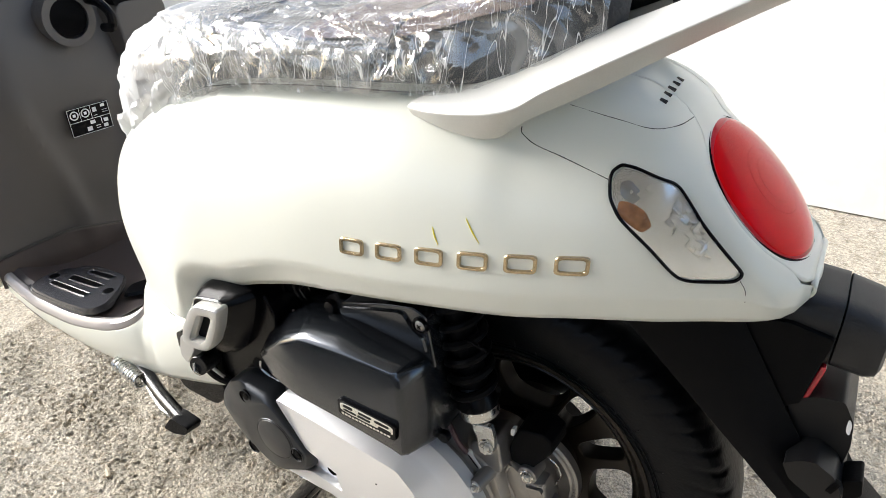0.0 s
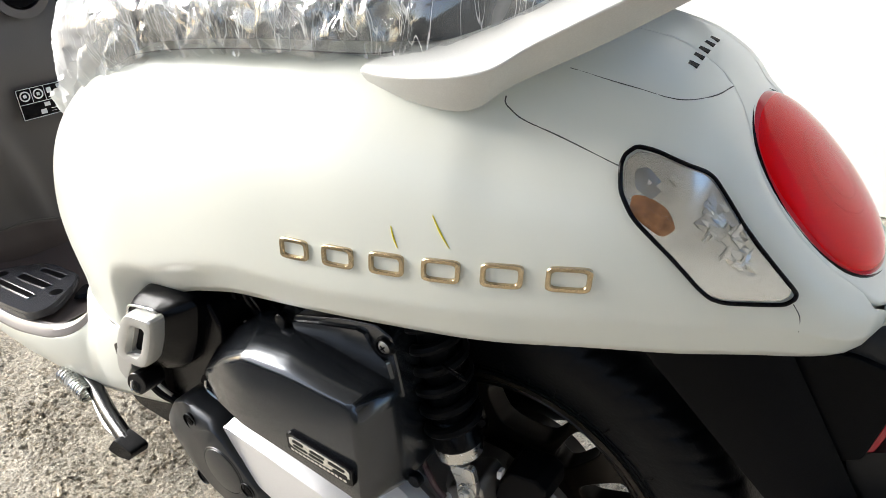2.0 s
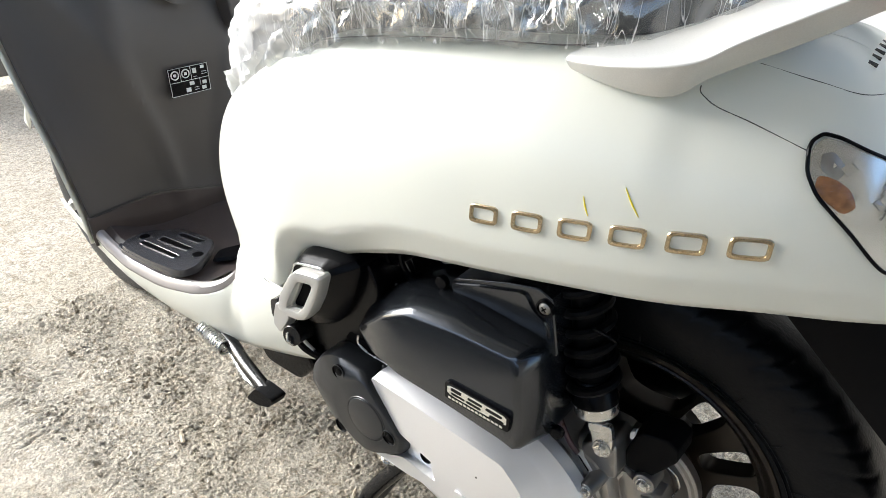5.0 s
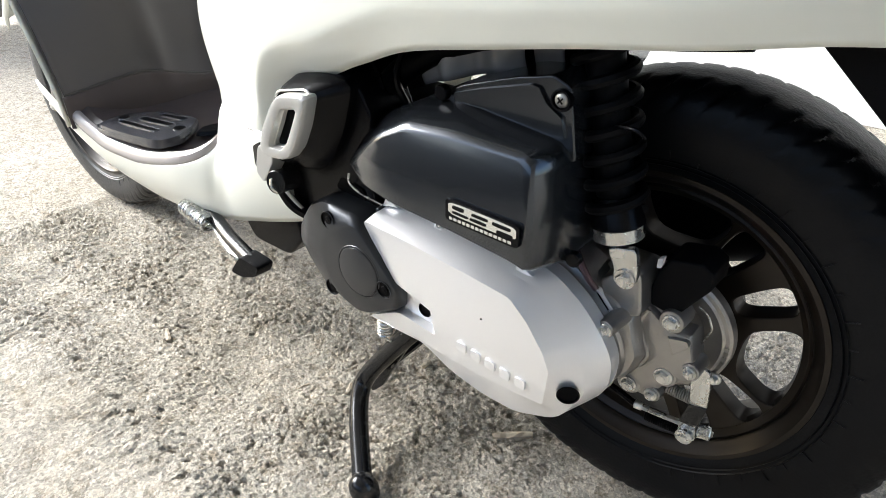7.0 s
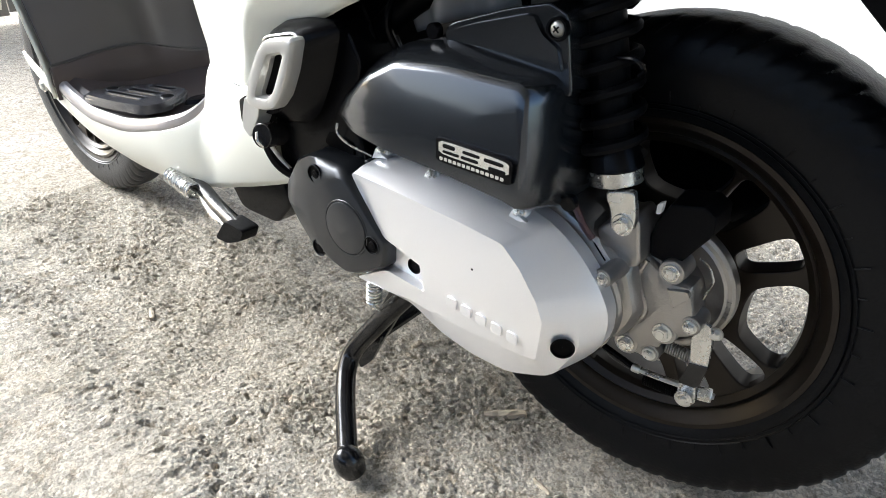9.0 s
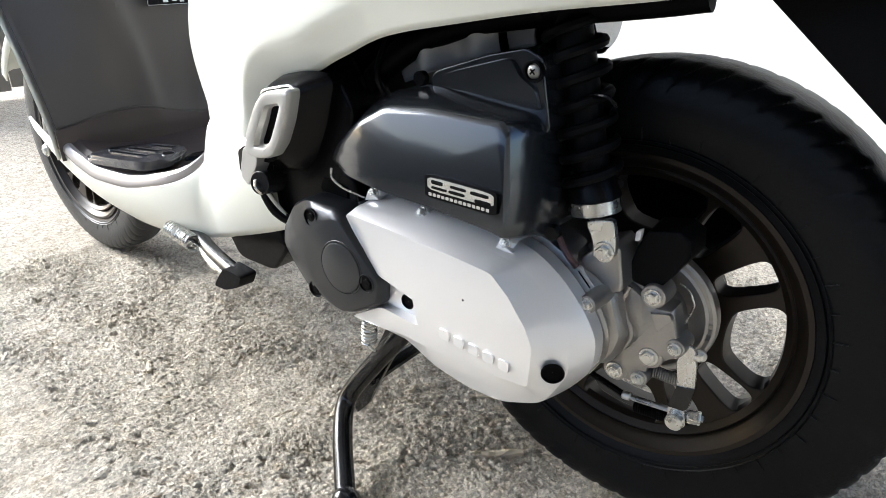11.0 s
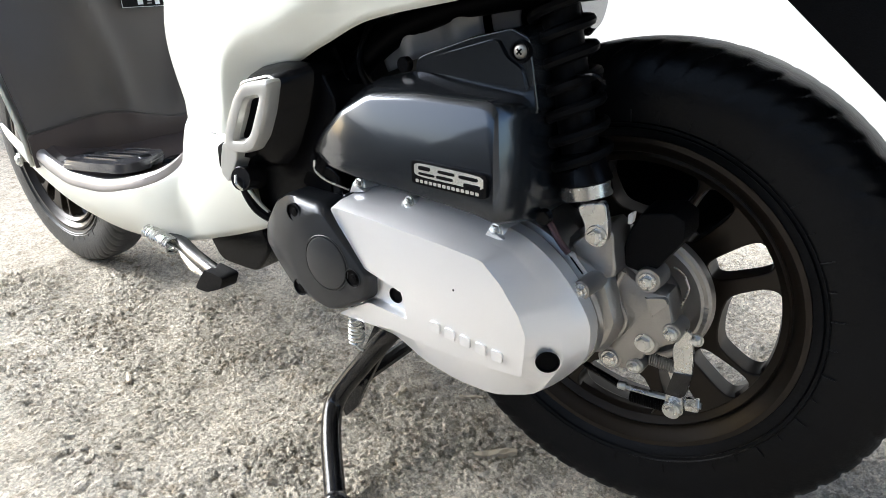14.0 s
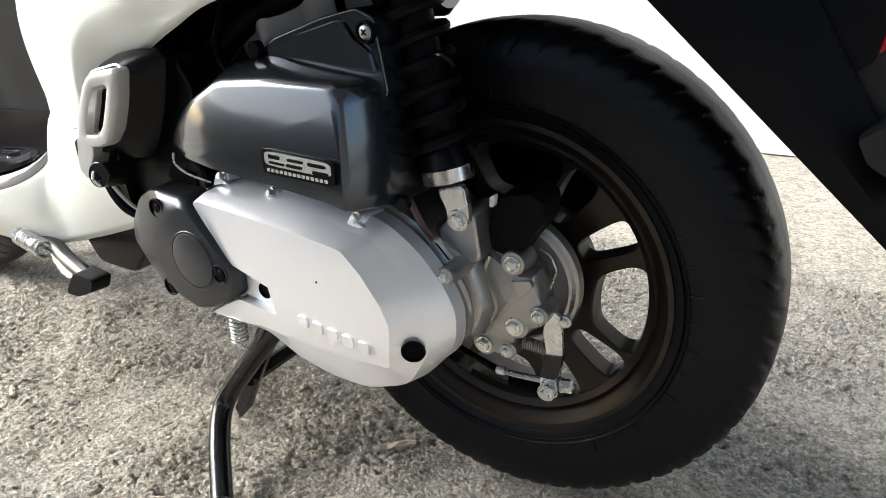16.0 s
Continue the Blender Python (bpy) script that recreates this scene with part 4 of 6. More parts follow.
# ---- turn signals ----
SIGNAL = [(0.099, 0.695), (0.0995, 0.700), (0.104, 0.704), (0.114, 0.702), (0.138, 0.692), (0.1475, 0.685), (0.1685, 0.664), (0.2025, 0.630), (0.2025, 0.626), (0.198, 0.6225), (0.170, 0.6225), (0.160, 0.6256), (0.134, 0.651),
          (0.1125, 0.669), (0.103, 0.682)]


def surface_patch(outline, out, shrink, rings=6, bulge=0.0, sign=1):
    """A patch that lies on the body side, swelled by bulge in the middle."""
    cx, cz = sum(p[0] for p in outline) / len(outline), sum(p[1] for p in outline) / len(outline)
    bm = bmesh.new()
    rows = []
    for j in range(rings + 1):
        q = (1 - j / rings) * shrink
        q = max(q, 0.002)
        r = []
        for x, z in outline:
            p, n = on_body(cx + (x - cx) * q, cz + (z - cz) * q, out + bulge * (1 - (q / shrink) ** 2))
            r.append((p.x, sign * p.y, p.z))
        rows.append(r)
    grid(bm, rows, close_v=True)
    return bm


FACET = material("bright facet", (0.80, 0.80, 0.78), 0.25, 0.9, vary=0.02)
sig_line = rounded(SIGNAL, 3, 0.3)
for s in (1, -1):
    sig = part("turn_signal", surface_patch(sig_line, 0.0015, 1.0, sign=s), BLACK, scooter, "clear turn signal with amber bulb")
    part("reflector", surface_patch(sig_line, 0.003, 0.95, bulge=0.0005, sign=s), CHROME, sig, "bright reflector bowl")
    bm = bmesh.new()
    L = [on_body(x, z, 0.004)[0] for x, z in sig_line]
    tube([(p.x, s * p.y, p.z) for p in L] + [(L[0].x, s * L[0].y, L[0].z)], 0.0014, 8, bm, per=2, closed=True)
    part("rim", bm, BLACK, sig)
    part("lens", surface_patch(sig_line, 0.0055, 0.95, bulge=0.005, sign=s), CLEAR, sig, "clear plastic lens")
    socket = rounded([(0.1070, 0.6930), (0.1130, 0.6945), (0.1240, 0.6850), (0.1200, 0.6780), (0.1095, 0.6840)], 3, 0.3)
    part("bulb_socket", surface_patch(socket, 0.0036, 1.0, bulge=0.0010, sign=s), STEEL, sig, "grey bulb socket")
    lamp_bulb = rounded([(0.1095, 0.6810), (0.118, 0.6800), (0.129, 0.6740), (0.1355, 0.6640), (0.130, 0.6590), (0.1155, 0.6680), (0.1100, 0.6740)], 3, 0.3)
    part("bulb", surface_patch(lamp_bulb, 0.0034, 1.0, bulge=0.0012, sign=s), AMBER, sig, "amber bulb")
    rs = random.Random(3)
    for i in range(90):
        u, v = rs.random() * 0.86, rs.uniform(0.05, 1.1)
        half = 0.0085 * math.sin(math.pi * min(1, 0.18 + 0.8 * u)) + 0.001
        x, z = 0.112 + 0.076 * u + half * v, 0.688 - 0.059 * u + half * v
        q = rs.uniform(0.0012, 0.0026)
        d = Vector((0.77, -0.64)) if rs.random() < 0.7 else Vector((0.5, 0.86))
        e = Vector((-d.y, d.x))
        rise = [rs.uniform(0, 0.0012) for k in range(4)]
        if u < 0.36 and rs.random() < 0.9:
            continue
        bm = bmesh.new()
        vs = []
        for (a, b), h in zip(((-1.5, -0.6), (1.5, -0.6), (1.5, 0.6), (-1.5, 0.6)), rise):
            p = on_body(x + (d.x * a + e.x * b) * q, z + (d.y * a + e.y * b) * q, 0.0040 + h)[0]
            vs.append(bm.verts.new((p.x, s * p.y, p.z)))
        bm.faces.new(vs)
        part("facet", bm, CHROME if i % 3 else FACET, sig, smooth=False)

# body joints
def joint(points, r=0.0011, sign=1, name="joint"):
    return part(name, tube([(lambda p: (p.x, sign * p.y, p.z))(on_body(x, z, 0.0018)[0]) for x, z in points], r, 6), SEAM, body)


joint([(0.0225, 0.7245), (0.0235, 0.7215), (0.0273, 0.7185), (0.0382, 0.7132), (0.0623, 0.7066), (0.0985, 0.6946)], 0.0005)
joint([(0.0513, 0.7388), (0.0744, 0.7342), (0.0924, 0.7306), (0.1095, 0.7264), (0.1209, 0.7246), (0.1309, 0.725), (0.137, 0.7272)], 0.0004)
joint([(0.2035, 0.6225), (0.2085, 0.6145), (0.2105, 0.6043)], 0.0004)
joint([(-0.47, 0.405), (-0.44, 0.406), (-0.412, 0.406)], 0.0008)

# gold badge blocks in place of lettering
for i in range(6):
    u = i / 5
    x = -0.112 + 0.198 * u
    z = 0.6088 + 0.0202 * u
    w, h = 0.0265, 0.0165
    def ring_row(q, out):
        r = []
        for px, pz in rounded([(-q * w / 2, -h / 2 + (1 - q) * w * 0.5), (q * w / 2, -h / 2 + (1 - q) * w * 0.5), (q * w / 2, h / 2 - (1 - q) * w * 0.5), (-q * w / 2, h / 2 - (1 - q) * w * 0.5)], 3, 0.22):
            r.append(on_body(x + px, z + pz + px * 0.09, out)[0])
        return r
    bm = bmesh.new()
    grid(bm, [ring_row(1.0, 0.0015), ring_row(1.0, 0.0038), ring_row(0.96, 0.0045), ring_row(0.80, 0.0045), ring_row(0.76, 0.0036), ring_row(0.76, 0.0015)], close_u=True, close_v=True)
    part("badge", bm, GOLD, body, "pale gold raised badge block")
# yellow marker streaks
for pts in ([(-0.0304, 0.6440), (-0.028, 0.637), (-0.0246, 0.630)], [(-0.0017, 0.6563), (0.005, 0.646), (0.0116, 0.6372)]):
    part("marker_streak", tube([on_body(x, z, 0.0021)[0] for x, z in pts], [(0, 0.0004), (0.5, 0.0007), (1, 0.0003)], 6), YELLOW, body, "yellow marker streak")
# dark bars in place of the tail lettering
def top_z(x, y):
    if abs(y) < curve(BODY_TW, x):
        return curve(BODY_T, x) + 0.004 * (1 - (y / curve(BODY_TW, x)) ** 2) + 0.002
    lo, hi = curve(BODY_E, x) + 0.05, curve(BODY_T, x)
    for _ in range(25):
        m = (lo + hi) / 2
        lo, hi = (m, hi) if body_width(x, m) > abs(y) else (lo, m)
    return lo + 0.002


for i in range(5):
    y = -0.052 + 0.0115 * i
    x = 0.113
    bm = box((x, y, top_z(x, y)), (0.0085, 0.0044, 0.0010), Matrix.Rotation(math.atan2(top_z(x, y + 0.004) - top_z(x, y - 0.004), 0.008), 4, "X") @ Matrix.Rotation(radians(20), 4, "Y"))
    part("lettering_bar", bm, BLACK, cowl, smooth=False)

# ---- engine side: air cleaner box ----
def at_y(outline, y, lean=0.0):
    return [(x, y + (z - 0.41) * lean, z) for x, z in outline]


AIR_FACE = [(-0.280, 0.410), (-0.266, 0.426), (-0.237, 0.451), (-0.202, 0.469), (-0.146, 0.473), (-0.067, 0.472), (-0.057, 0.382), (-0.073, 0.386), (-0.139, 0.393), (-0.199, 0.397), (-0.250, 0.401)]
AIR_RIM = [(-0.284, -0.185, 0.409), (-0.270, -0.185, 0.428), (-0.239, -0.185, 0.454), (-0.203, -0.1850, 0.4735), (-0.146, -0.1860, 0.4775), (-0.064, -0.1900, 0.4755), (-0.0525, -0.2010, 0.380), (-0.073, -0.2030, 0.384), (-0.139, -0.2030, 0.391), (-0.199, -0.2010, 0.395), (-0.254, -0.193, 0.399)]
AIR_MID = [(-0.298, -0.155, 0.403), (-0.288, -0.155, 0.432), (-0.250, -0.155, 0.463), (-0.215, -0.155, 0.481), (-0.170, -0.155, 0.489), (-0.056, -0.155, 0.475), (-0.043, -0.155, 0.370), (-0.073, -0.155, 0.376), (-0.139, -0.155, 0.384), (-0.199, -0.155, 0.390), (-0.266, -0.155, 0.394)]


def air_y(x, z):
    """The swelling near face of the air cleaner box: upright below, leaning back above and at its nose."""
    return -0.2068 + 2.1 * max(0.0, z - 0.388) ** 2 + 2.6 * max(0.0, -0.195 - x) ** 2


def air_ring(q):
    ring = []
    for x, z in rounded(AIR_FACE, 4, 0.16):
        u, v = -0.150 + (x + 0.150) * q, 0.427 + (z - 0.427) * q
        ring.append((u, air_y(u, v), v))
    return ring


airbox = part("air_cleaner_box", loft([air_ring(q) for q in (0.02, 0.2, 0.4, 0.6, 0.8, 0.93, 1.0)] + [round3(r, 4, 0.16) for r in (AIR_RIM, AIR_MID, [(x, -0.07, z) for x, y, z in AIR_MID])]), AIRBOX, scooter, "satin black air cleaner box", crisp=50)
# raised ear with the screw
ear = rounded([(-0.183, 0.470), (-0.180, 0.5005), (-0.112, 0.525), (-0.075, 0.531), (-0.058, 0.523), (-0.053, 0.497), (-0.047, 0.455)], 3, 0.16)
part("ear", slab(ear, -0.150, -0.07, 0.004), AIRBOX, airbox, bevel=0.003)
lid = rounded([(-0.1745, 0.488), (-0.176, 0.4955), (-0.14, 0.507), (-0.095, 0.519), (-0.087, 0.518), (-0.078, 0.505), (-0.064, 0.496), (-0.059, 0.478), (-0.109, 0.483), (-0.138, 0.487)], 2, 0.12)
part("ear_panel", slab(lid, -0.1535, -0.149, 0.0018), AIRBOX, airbox, smooth=False)
part("screw_cup", revolve([(-0.1500, 0.0065), (-0.1535, 0.0072), (-0.1535, 0.0088), (-0.149, 0.0098)], (-0.068, 0, 0.510), "y", 28), BLACK, airbox)
screw(airbox, (-0.068, -0.1500, 0.510), 0.0062)
for p in ((-0.186, -0.150, 0.494), (-0.04, -0.15, 0.375)):
    bm = cyl((p[0], p[1], p[2]), (p[0], p[1] - 0.008, p[2]), 0.007)
    part("rubber_grommet", bm, BLACK, airbox)
# badge plate with plain shapes
plate = rounded([(-0.1395, 0.4245), (-0.064, 0.4215), (-0.064, 0.4010), (-0.1395, 0.4035)], 3, 0.12)
badge = part("badge_plate", slab(plate, -0.2082, -0.205), BLACK, airbox, "silver and black badge plate", smooth=False)


def plate_slab(u0, v0, u1, v1, mat, out=0.0009):
    def pt(u, v):
        return (-0.1395 + 0.0755 * u, 0.4035 - 0.0025 * u + (0.0210 - 0.0005 * u) * v)
    bm = slab(rounded([pt(u0, v0), pt(u1, v0), pt(u1, v1), pt(u0, v1)], 2, 0.2), -0.2082 - out, -0.2075)
    part("badge_shape", bm, mat, badge, smooth=False)


plate_slab(0.05, 0.36, 0.97, 0.93, CHROME)
for u0, v0, u1, v1 in ((0.11, 0.66, 0.27, 0.82), (0.11, 0.45, 0.33, 0.55), (0.38, 0.68, 0.60, 0.80), (0.36, 0.45, 0.58, 0.57), (0.66, 0.66, 0.90, 0.80), (0.72, 0.36, 0.93, 0.52)):
    plate_slab(u0, v0, u1, v1, BLACK, 0.0014)
for i in range(14):
    plate_slab(0.06 + 0.062 * i, 0.10, 0.105 + 0.062 * i, 0.24, CHROME, 0.0006)

# ---- engine side: transmission cover ----
CVT = rounded([(-0.262, 0.358), (-0.214, 0.294), (-0.210, 0.268), (-0.266, 0.236), (-0.176, 0.213), (-0.128, 0.189), (-0.074, 0.192), (-0.024, 0.212), (0.008, 0.243), (0.013, 0.273), (0.002, 0.302), (-0.028, 0.338),
               (-0.062, 0.358), (-0.12, 0.367), (-0.2, 0.372)], 3, 0.40)
CVT_IN = rounded([(-0.258, 0.347), (-0.212, 0.288), (-0.208, 0.268), (-0.258, 0.238), (-0.180, 0.219), (-0.126, 0.197), (-0.075, 0.200), (-0.028, 0.218), (0.001, 0.246), (0.004, 0.270), (-0.006, 0.294), (-0.036, 0.309), (-0.064, 0.336),
                  (-0.098, 0.349), (-0.2, 0.350)], 3, 0.22)
# near face, slope and edge of the cover: (x, z) on the face, (x, y, z) on the slope, (x, z) on the edge
COVER = [((-0.2621, 0.3562), (-0.2630, -0.1850, 0.3635), (-0.264, 0.369)), ((-0.2178, 0.3010), (-0.2178, -0.1895, 0.3010), (-0.2170, 0.301)),
         ((-0.1617, 0.2872), (-0.1634, -0.1895, 0.2858), (-0.2160, 0.299)), ((-0.1591, 0.2588), (-0.1612, -0.1895, 0.2614), (-0.2110, 0.266)),
         ((-0.2112, 0.2630), (-0.2112, -0.1895, 0.2648), (-0.2105, 0.264)), ((-0.2609, 0.2336), (-0.2615, -0.1850, 0.2320), (-0.262, 0.231)),
         ((-0.2098, 0.2354), (-0.2110, -0.1850, 0.2285), (-0.212, 0.224)), ((-0.1852, 0.2400), (-0.1820, -0.1895, 0.2280), (-0.180, 0.212)),
         ((-0.1495, 0.2371), (-0.1480, -0.1890, 0.2110), (-0.146, 0.195)), ((-0.1100, 0.2364), (-0.1080, -0.1890, 0.2030), (-0.106, 0.186)),
         ((-0.0700, 0.2368), (-0.0660, -0.1890, 0.2030), (-0.066, 0.1885)), ((-0.0336, 0.2386), (-0.0230, -0.1850, 0.2180), (-0.026, 0.2065)),
         ((-0.0310, 0.2620), (-0.0005, -0.1810, 0.2580), (0.010, 0.250)), ((-0.0295, 0.2822), (-0.0092, -0.1780, 0.2890), (0.012, 0.284)),
         ((-0.0371, 0.3004), (-0.0165, -0.1770, 0.3050), (0.001, 0.306)), ((-0.0552, 0.3246), (-0.0360, -0.1760, 0.3270), (-0.023, 0.335)),
         ((-0.0750, 0.3420), (-0.0620, -0.1760, 0.3470), (-0.057, 0.358)), ((-0.1192, 0.3475), (-0.1120, -0.1775, 0.3560), (-0.115, 0.368)),
         ((-0.1844, 0.3522), (-0.1840, -0.1795, 0.3610), (-0.190, 0.372))]
ring_face = round3([(a[0], -0.1945, a[1]) for a, b, c in COVER], 3, 0.14)
ring_slope = round3([b for a, b, c in COVER], 3, 0.26)
ring_edge = round3([(c[0], -0.158 if i not in (1, 2, 3, 4) else -0.1885, c[1]) for i, (a, b, c) in enumerate(COVER)], 3, 0.40)
ring_back = round3([(c[0], -0.142, c[1]) for a, b, c in COVER], 3, 0.40)


def between(a, b, t, push=0.0):
    return [(p[0] + (q[0] - p[0]) * t, p[1] + (q[1] - p[1]) * t - push, p[2] + (q[2] - p[2]) * t) for p, q in zip(a, b)]


def cover_swell(x, z):
    """How far the cover's near face swells in its middle."""
    return 0.0070 * max(0.0, 1 - ((x + 0.115) / 0.16) ** 2 - ((z - 0.292) / 0.085) ** 2)


bm = loft([ring_face, ring_slope, between(ring_slope, ring_edge, 0.12, 0.0004), between(ring_slope, ring_edge, 0.6, 0.0008), ring_edge, ring_back])
bm.verts.ensure_lookup_table()
bm.faces.remove([f for f in bm.faces if len(f.verts) > 8 and f.calc_center_median().y < -0.19][0])
face_ring = [bm.verts[k] for k in range(len(ring_face))]
pieces = [bm.faces.new(face_ring[32:] + face_ring[:14]), bm.faces.new(face_ring[13:33])]
bmesh.ops.triangulate(bm, faces=pieces, ngon_method="EAR_CLIP")
for _ in range(3):
    inner_edges = {e for f in bm.faces if all(v.co.y < -0.1944 for v in f.verts) for e in f.edges if all(v.co.y < -0.1944 for v in e.verts) and len(e.link_faces) == 2 and all(all(v.co.y < -0.1944 for v in g.verts) for g in e.link_faces)}
    bmesh.ops.subdivide_edges(bm, edges=list(inner_edges), cuts=1, use_grid_fill=True)
    bmesh.ops.triangulate(bm, faces=[f for f in bm.faces if len(f.verts) > 4])
for v in bm.verts:
    if v.co.y < -0.1939:
        v.co.y -= cover_swell(v.co.x, v.co.z)
cvt = part("transmission_cover", bm, SILVER, scooter, "satin silver transmission cover", crisp=16)
part("cover_edge", loft([at_y(CVT, -0.142), at_y(blend(CVT, CVT_IN, 0.25), -0.139), at_y(blend(CVT, CVT_IN, 0.25), -0.132), at_y(CVT, -0.129), at_y(CVT, -0.085)]), CAST, cvt, "cast aluminium crankcase edge")

# shallow disc; the hole's depth of shade comes from its colour
def hollow(place, r, parent, mat=DARK):
    x, y, z = place
    bm = revolve([(y - 0.0012, r * 1.08), (y - 0.0018, r), (y - 0.0006, r * 0.93), (y + 0.0004, r * 0.9), (y + 0.0004, 0.0002)], (x, 0, z), "y", 32, closed=False)
    return part("hole", bm, mat, parent, "dark recessed hole")


hollow((-0.1800, -0.1902, 0.2765), 0.0078, cvt)
hole = hollow((0, 0, 0), 0.0098, cvt)
hole.matrix_basis = Matrix.Translation((-0.0125, -0.1898, 0.2590)) @ Matrix.Rotation(radians(29), 4, "Z")
# plain raised bars in place of cast lettering
for i in range(5):
    x, z = -0.1245 + 0.0168 * i, 0.2632 - 0.0022 * i
    bm = slab(rounded([(x - 0.0058, z - 0.0056), (x + 0.0058, z - 0.0064), (x + 0.0058, z + 0.0046), (x - 0.0058, z + 0.0054)], 2, 0.2), -0.1964 - cover_swell(x, z), -0.192)
    part("cast_bar", bm, SILVER, cvt, bevel=0.0005)
# dark cast speck
part("speck", cyl((-0.103, -0.194, 0.3075), (-0.103, -0.2014, 0.3075), 0.0013, n=10, bevel=0.0003), GUN, cvt)
# lugs with bolts along the upper edge
for x, z in ((-0.2415, 0.3750), (-0.1768, 0.3670), (-0.0793, 0.3590)):
    part("lug", cyl((x + 0.003, -0.140, z - 0.004), (x, -0.1665, z - 0.001), 0.0082, 0.0068, 18), SILVER, cvt)
    # thin wing from the lug down the slope
    bm = slab([(x - 0.0050, z + 0.002), (x + 0.0105, z - 0.0055), (x - 0.0010, z - 0.0070), (x - 0.0110, z - 0.0100)], -0.1720, -0.150)
    part("gusset", bm, SILVER, cvt, bevel=0.0008)
    # dark stub painting the shadowed recess beside the wing
    part("lug_shade", cyl((x - 0.009, -0.158, z - 0.0115), (x - 0.012, -0.1785, z - 0.0140), 0.0036, n=12), GUN, cvt)
    bolt(cvt, (x - 0.001, -0.1670, z), 0.0046, (-0.1, -1, 0.35), ZINC, h=0.005)

part("lug", cyl((0.000, -0.110, 0.314), (-0.004, -0.150, 0.313), 0.010, 0.0085, 20), CAST, cvt)
bolt(cvt, (-0.004, -0.150, 0.313), 0.0048)

# ---- crank cover ----
CRANK = rounded([(-0.3199, 0.3605), (-0.2655, 0.3575), (-0.2140, 0.3035), (-0.2050, 0.2940), (-0.2069, 0.2676), (-0.2513, 0.2415), (-0.2690, 0.2365), (-0.2960, 0.2390), (-0.3300, 0.2490), (-0.3520, 0.2730), (-0.3680, 0.2960), (-0.3640, 0.3180), (-0.3430, 0.3480)], 4, 0.22)
CAP = (-0.2625, 0.2955)


def crank_ring(q, y):
    """From a circle round the cap (0) to the cover's outline (1)."""
    ring = []
    for x, z in CRANK:
        dx, dz = x - CAP[0], z - CAP[1]
        r = min(0.053, 0.90 * math.hypot(dx, dz)) / math.hypot(dx, dz)
        k = r + (1 - r) * q
        ring.append((CAP[0] + dx * k, y, CAP[1] + dz * k))
    return ring


crank = part("crank_cover", loft([crank_ring(0.0, -0.2032), crank_ring(0.18, -0.2027), crank_ring(0.6, -0.1995), crank_ring(0.93, -0.1955), crank_ring(1.0, -0.191), crank_ring(1.0, -0.12)]), GUN, scooter, "dark grey crankshaft cover", crisp=40)
part("cap_ring", revolve([(-0.2025, 0.0292), (-0.2040, 0.0298), (-0.2040, 0.0306), (-0.2025, 0.0316)], (CAP[0], 0, CAP[1]), "y", 56), GUN, crank)
part("cap", revolve([(-0.2052, 0.0002), (-0.2052, 0.0265), (-0.2046, 0.0282), (-0.2030, 0.0290), (-0.19, 0.0290)], (CAP[0], 0, CAP[1]), "y", 56, closed=False), GUN, crank, "round dark grey cap")
for x, y, z in ((-0.3060, -0.2016, 0.3430), (-0.2255, -0.2036, 0.2885), (-0.3100, -0.2010, 0.2550)):
    # nearly flush well, darkened by colour instead of depth
    part("bolt_well", revolve([(y + 0.004, 0.0092), (y - 0.0008, 0.0098), (y - 0.0012, 0.0090), (y + 0.0002, 0.0082), (y + 0.0006, 0.0002)], (x, 0, z), "y", 28, closed=False), DARK, crank, "dark bolt well")
    part("well_rim", revolve([(y - 0.0004, 0.0094), (y - 0.0014, 0.0097), (y - 0.0014, 0.0101), (y - 0.0004, 0.0104)], (x, 0, z), "y", 32), GUN, crank)
    bolt(crank, (x + 0.0012, y + 0.0006, z), 0.0036, mat=DARK, h=0.0016, washer=True)

# ---- crankcase and final drive ----
case = part("crankcase", loft([at_y(blend(CVT, CVT_IN, 0.5), -0.10), at_y(blend(CVT, CVT_IN, 0.8), -0.02)]), CAST, scooter, "cast aluminium crankcase")
gear_out = rounded([(-0.035, 0.350), (0.006, 0.350), (0.022, 0.330), (0.040, 0.318), (0.058, 0.300), (0.066, 0.268), (0.056, 0.246), (0.030, 0.232), (-0.01, 0.232), (-0.05, 0.26)], 3, 0.25)
gear = part("gear_case", loft([at_y([(0.012 + (x - 0.012) * 0.86, 0.285 + (z - 0.285) * 0.88) for x, z in gear_out], -0.100), at_y(gear_out, -0.092), at_y(gear_out, -0.06)]), CAST, scooter, "cast aluminium final gear case")
# round barrel between the transmission cover and the gear cover
barrel = rounded([(-0.050, 0.345), (-0.010, 0.336), (0.010, 0.318), (0.017, 0.296), (0.0245, 0.275), (0.019, 0.254), (0.008, 0.236), (-0.03, 0.228), (-0.06, 0.27)], 4, 0.28)
part("barrel", loft([at_y([(-0.012 + (x + 0.012) * k, 0.285 + (z - 0.285) * k) for x, z in barrel], y) for k, y in ((0.72, -0.1275), (0.86, -0.1255), (0.96, -0.119), (1.0, -0.110), (1.02, -0.085))]), CAST, gear, "rounded cast barrel")
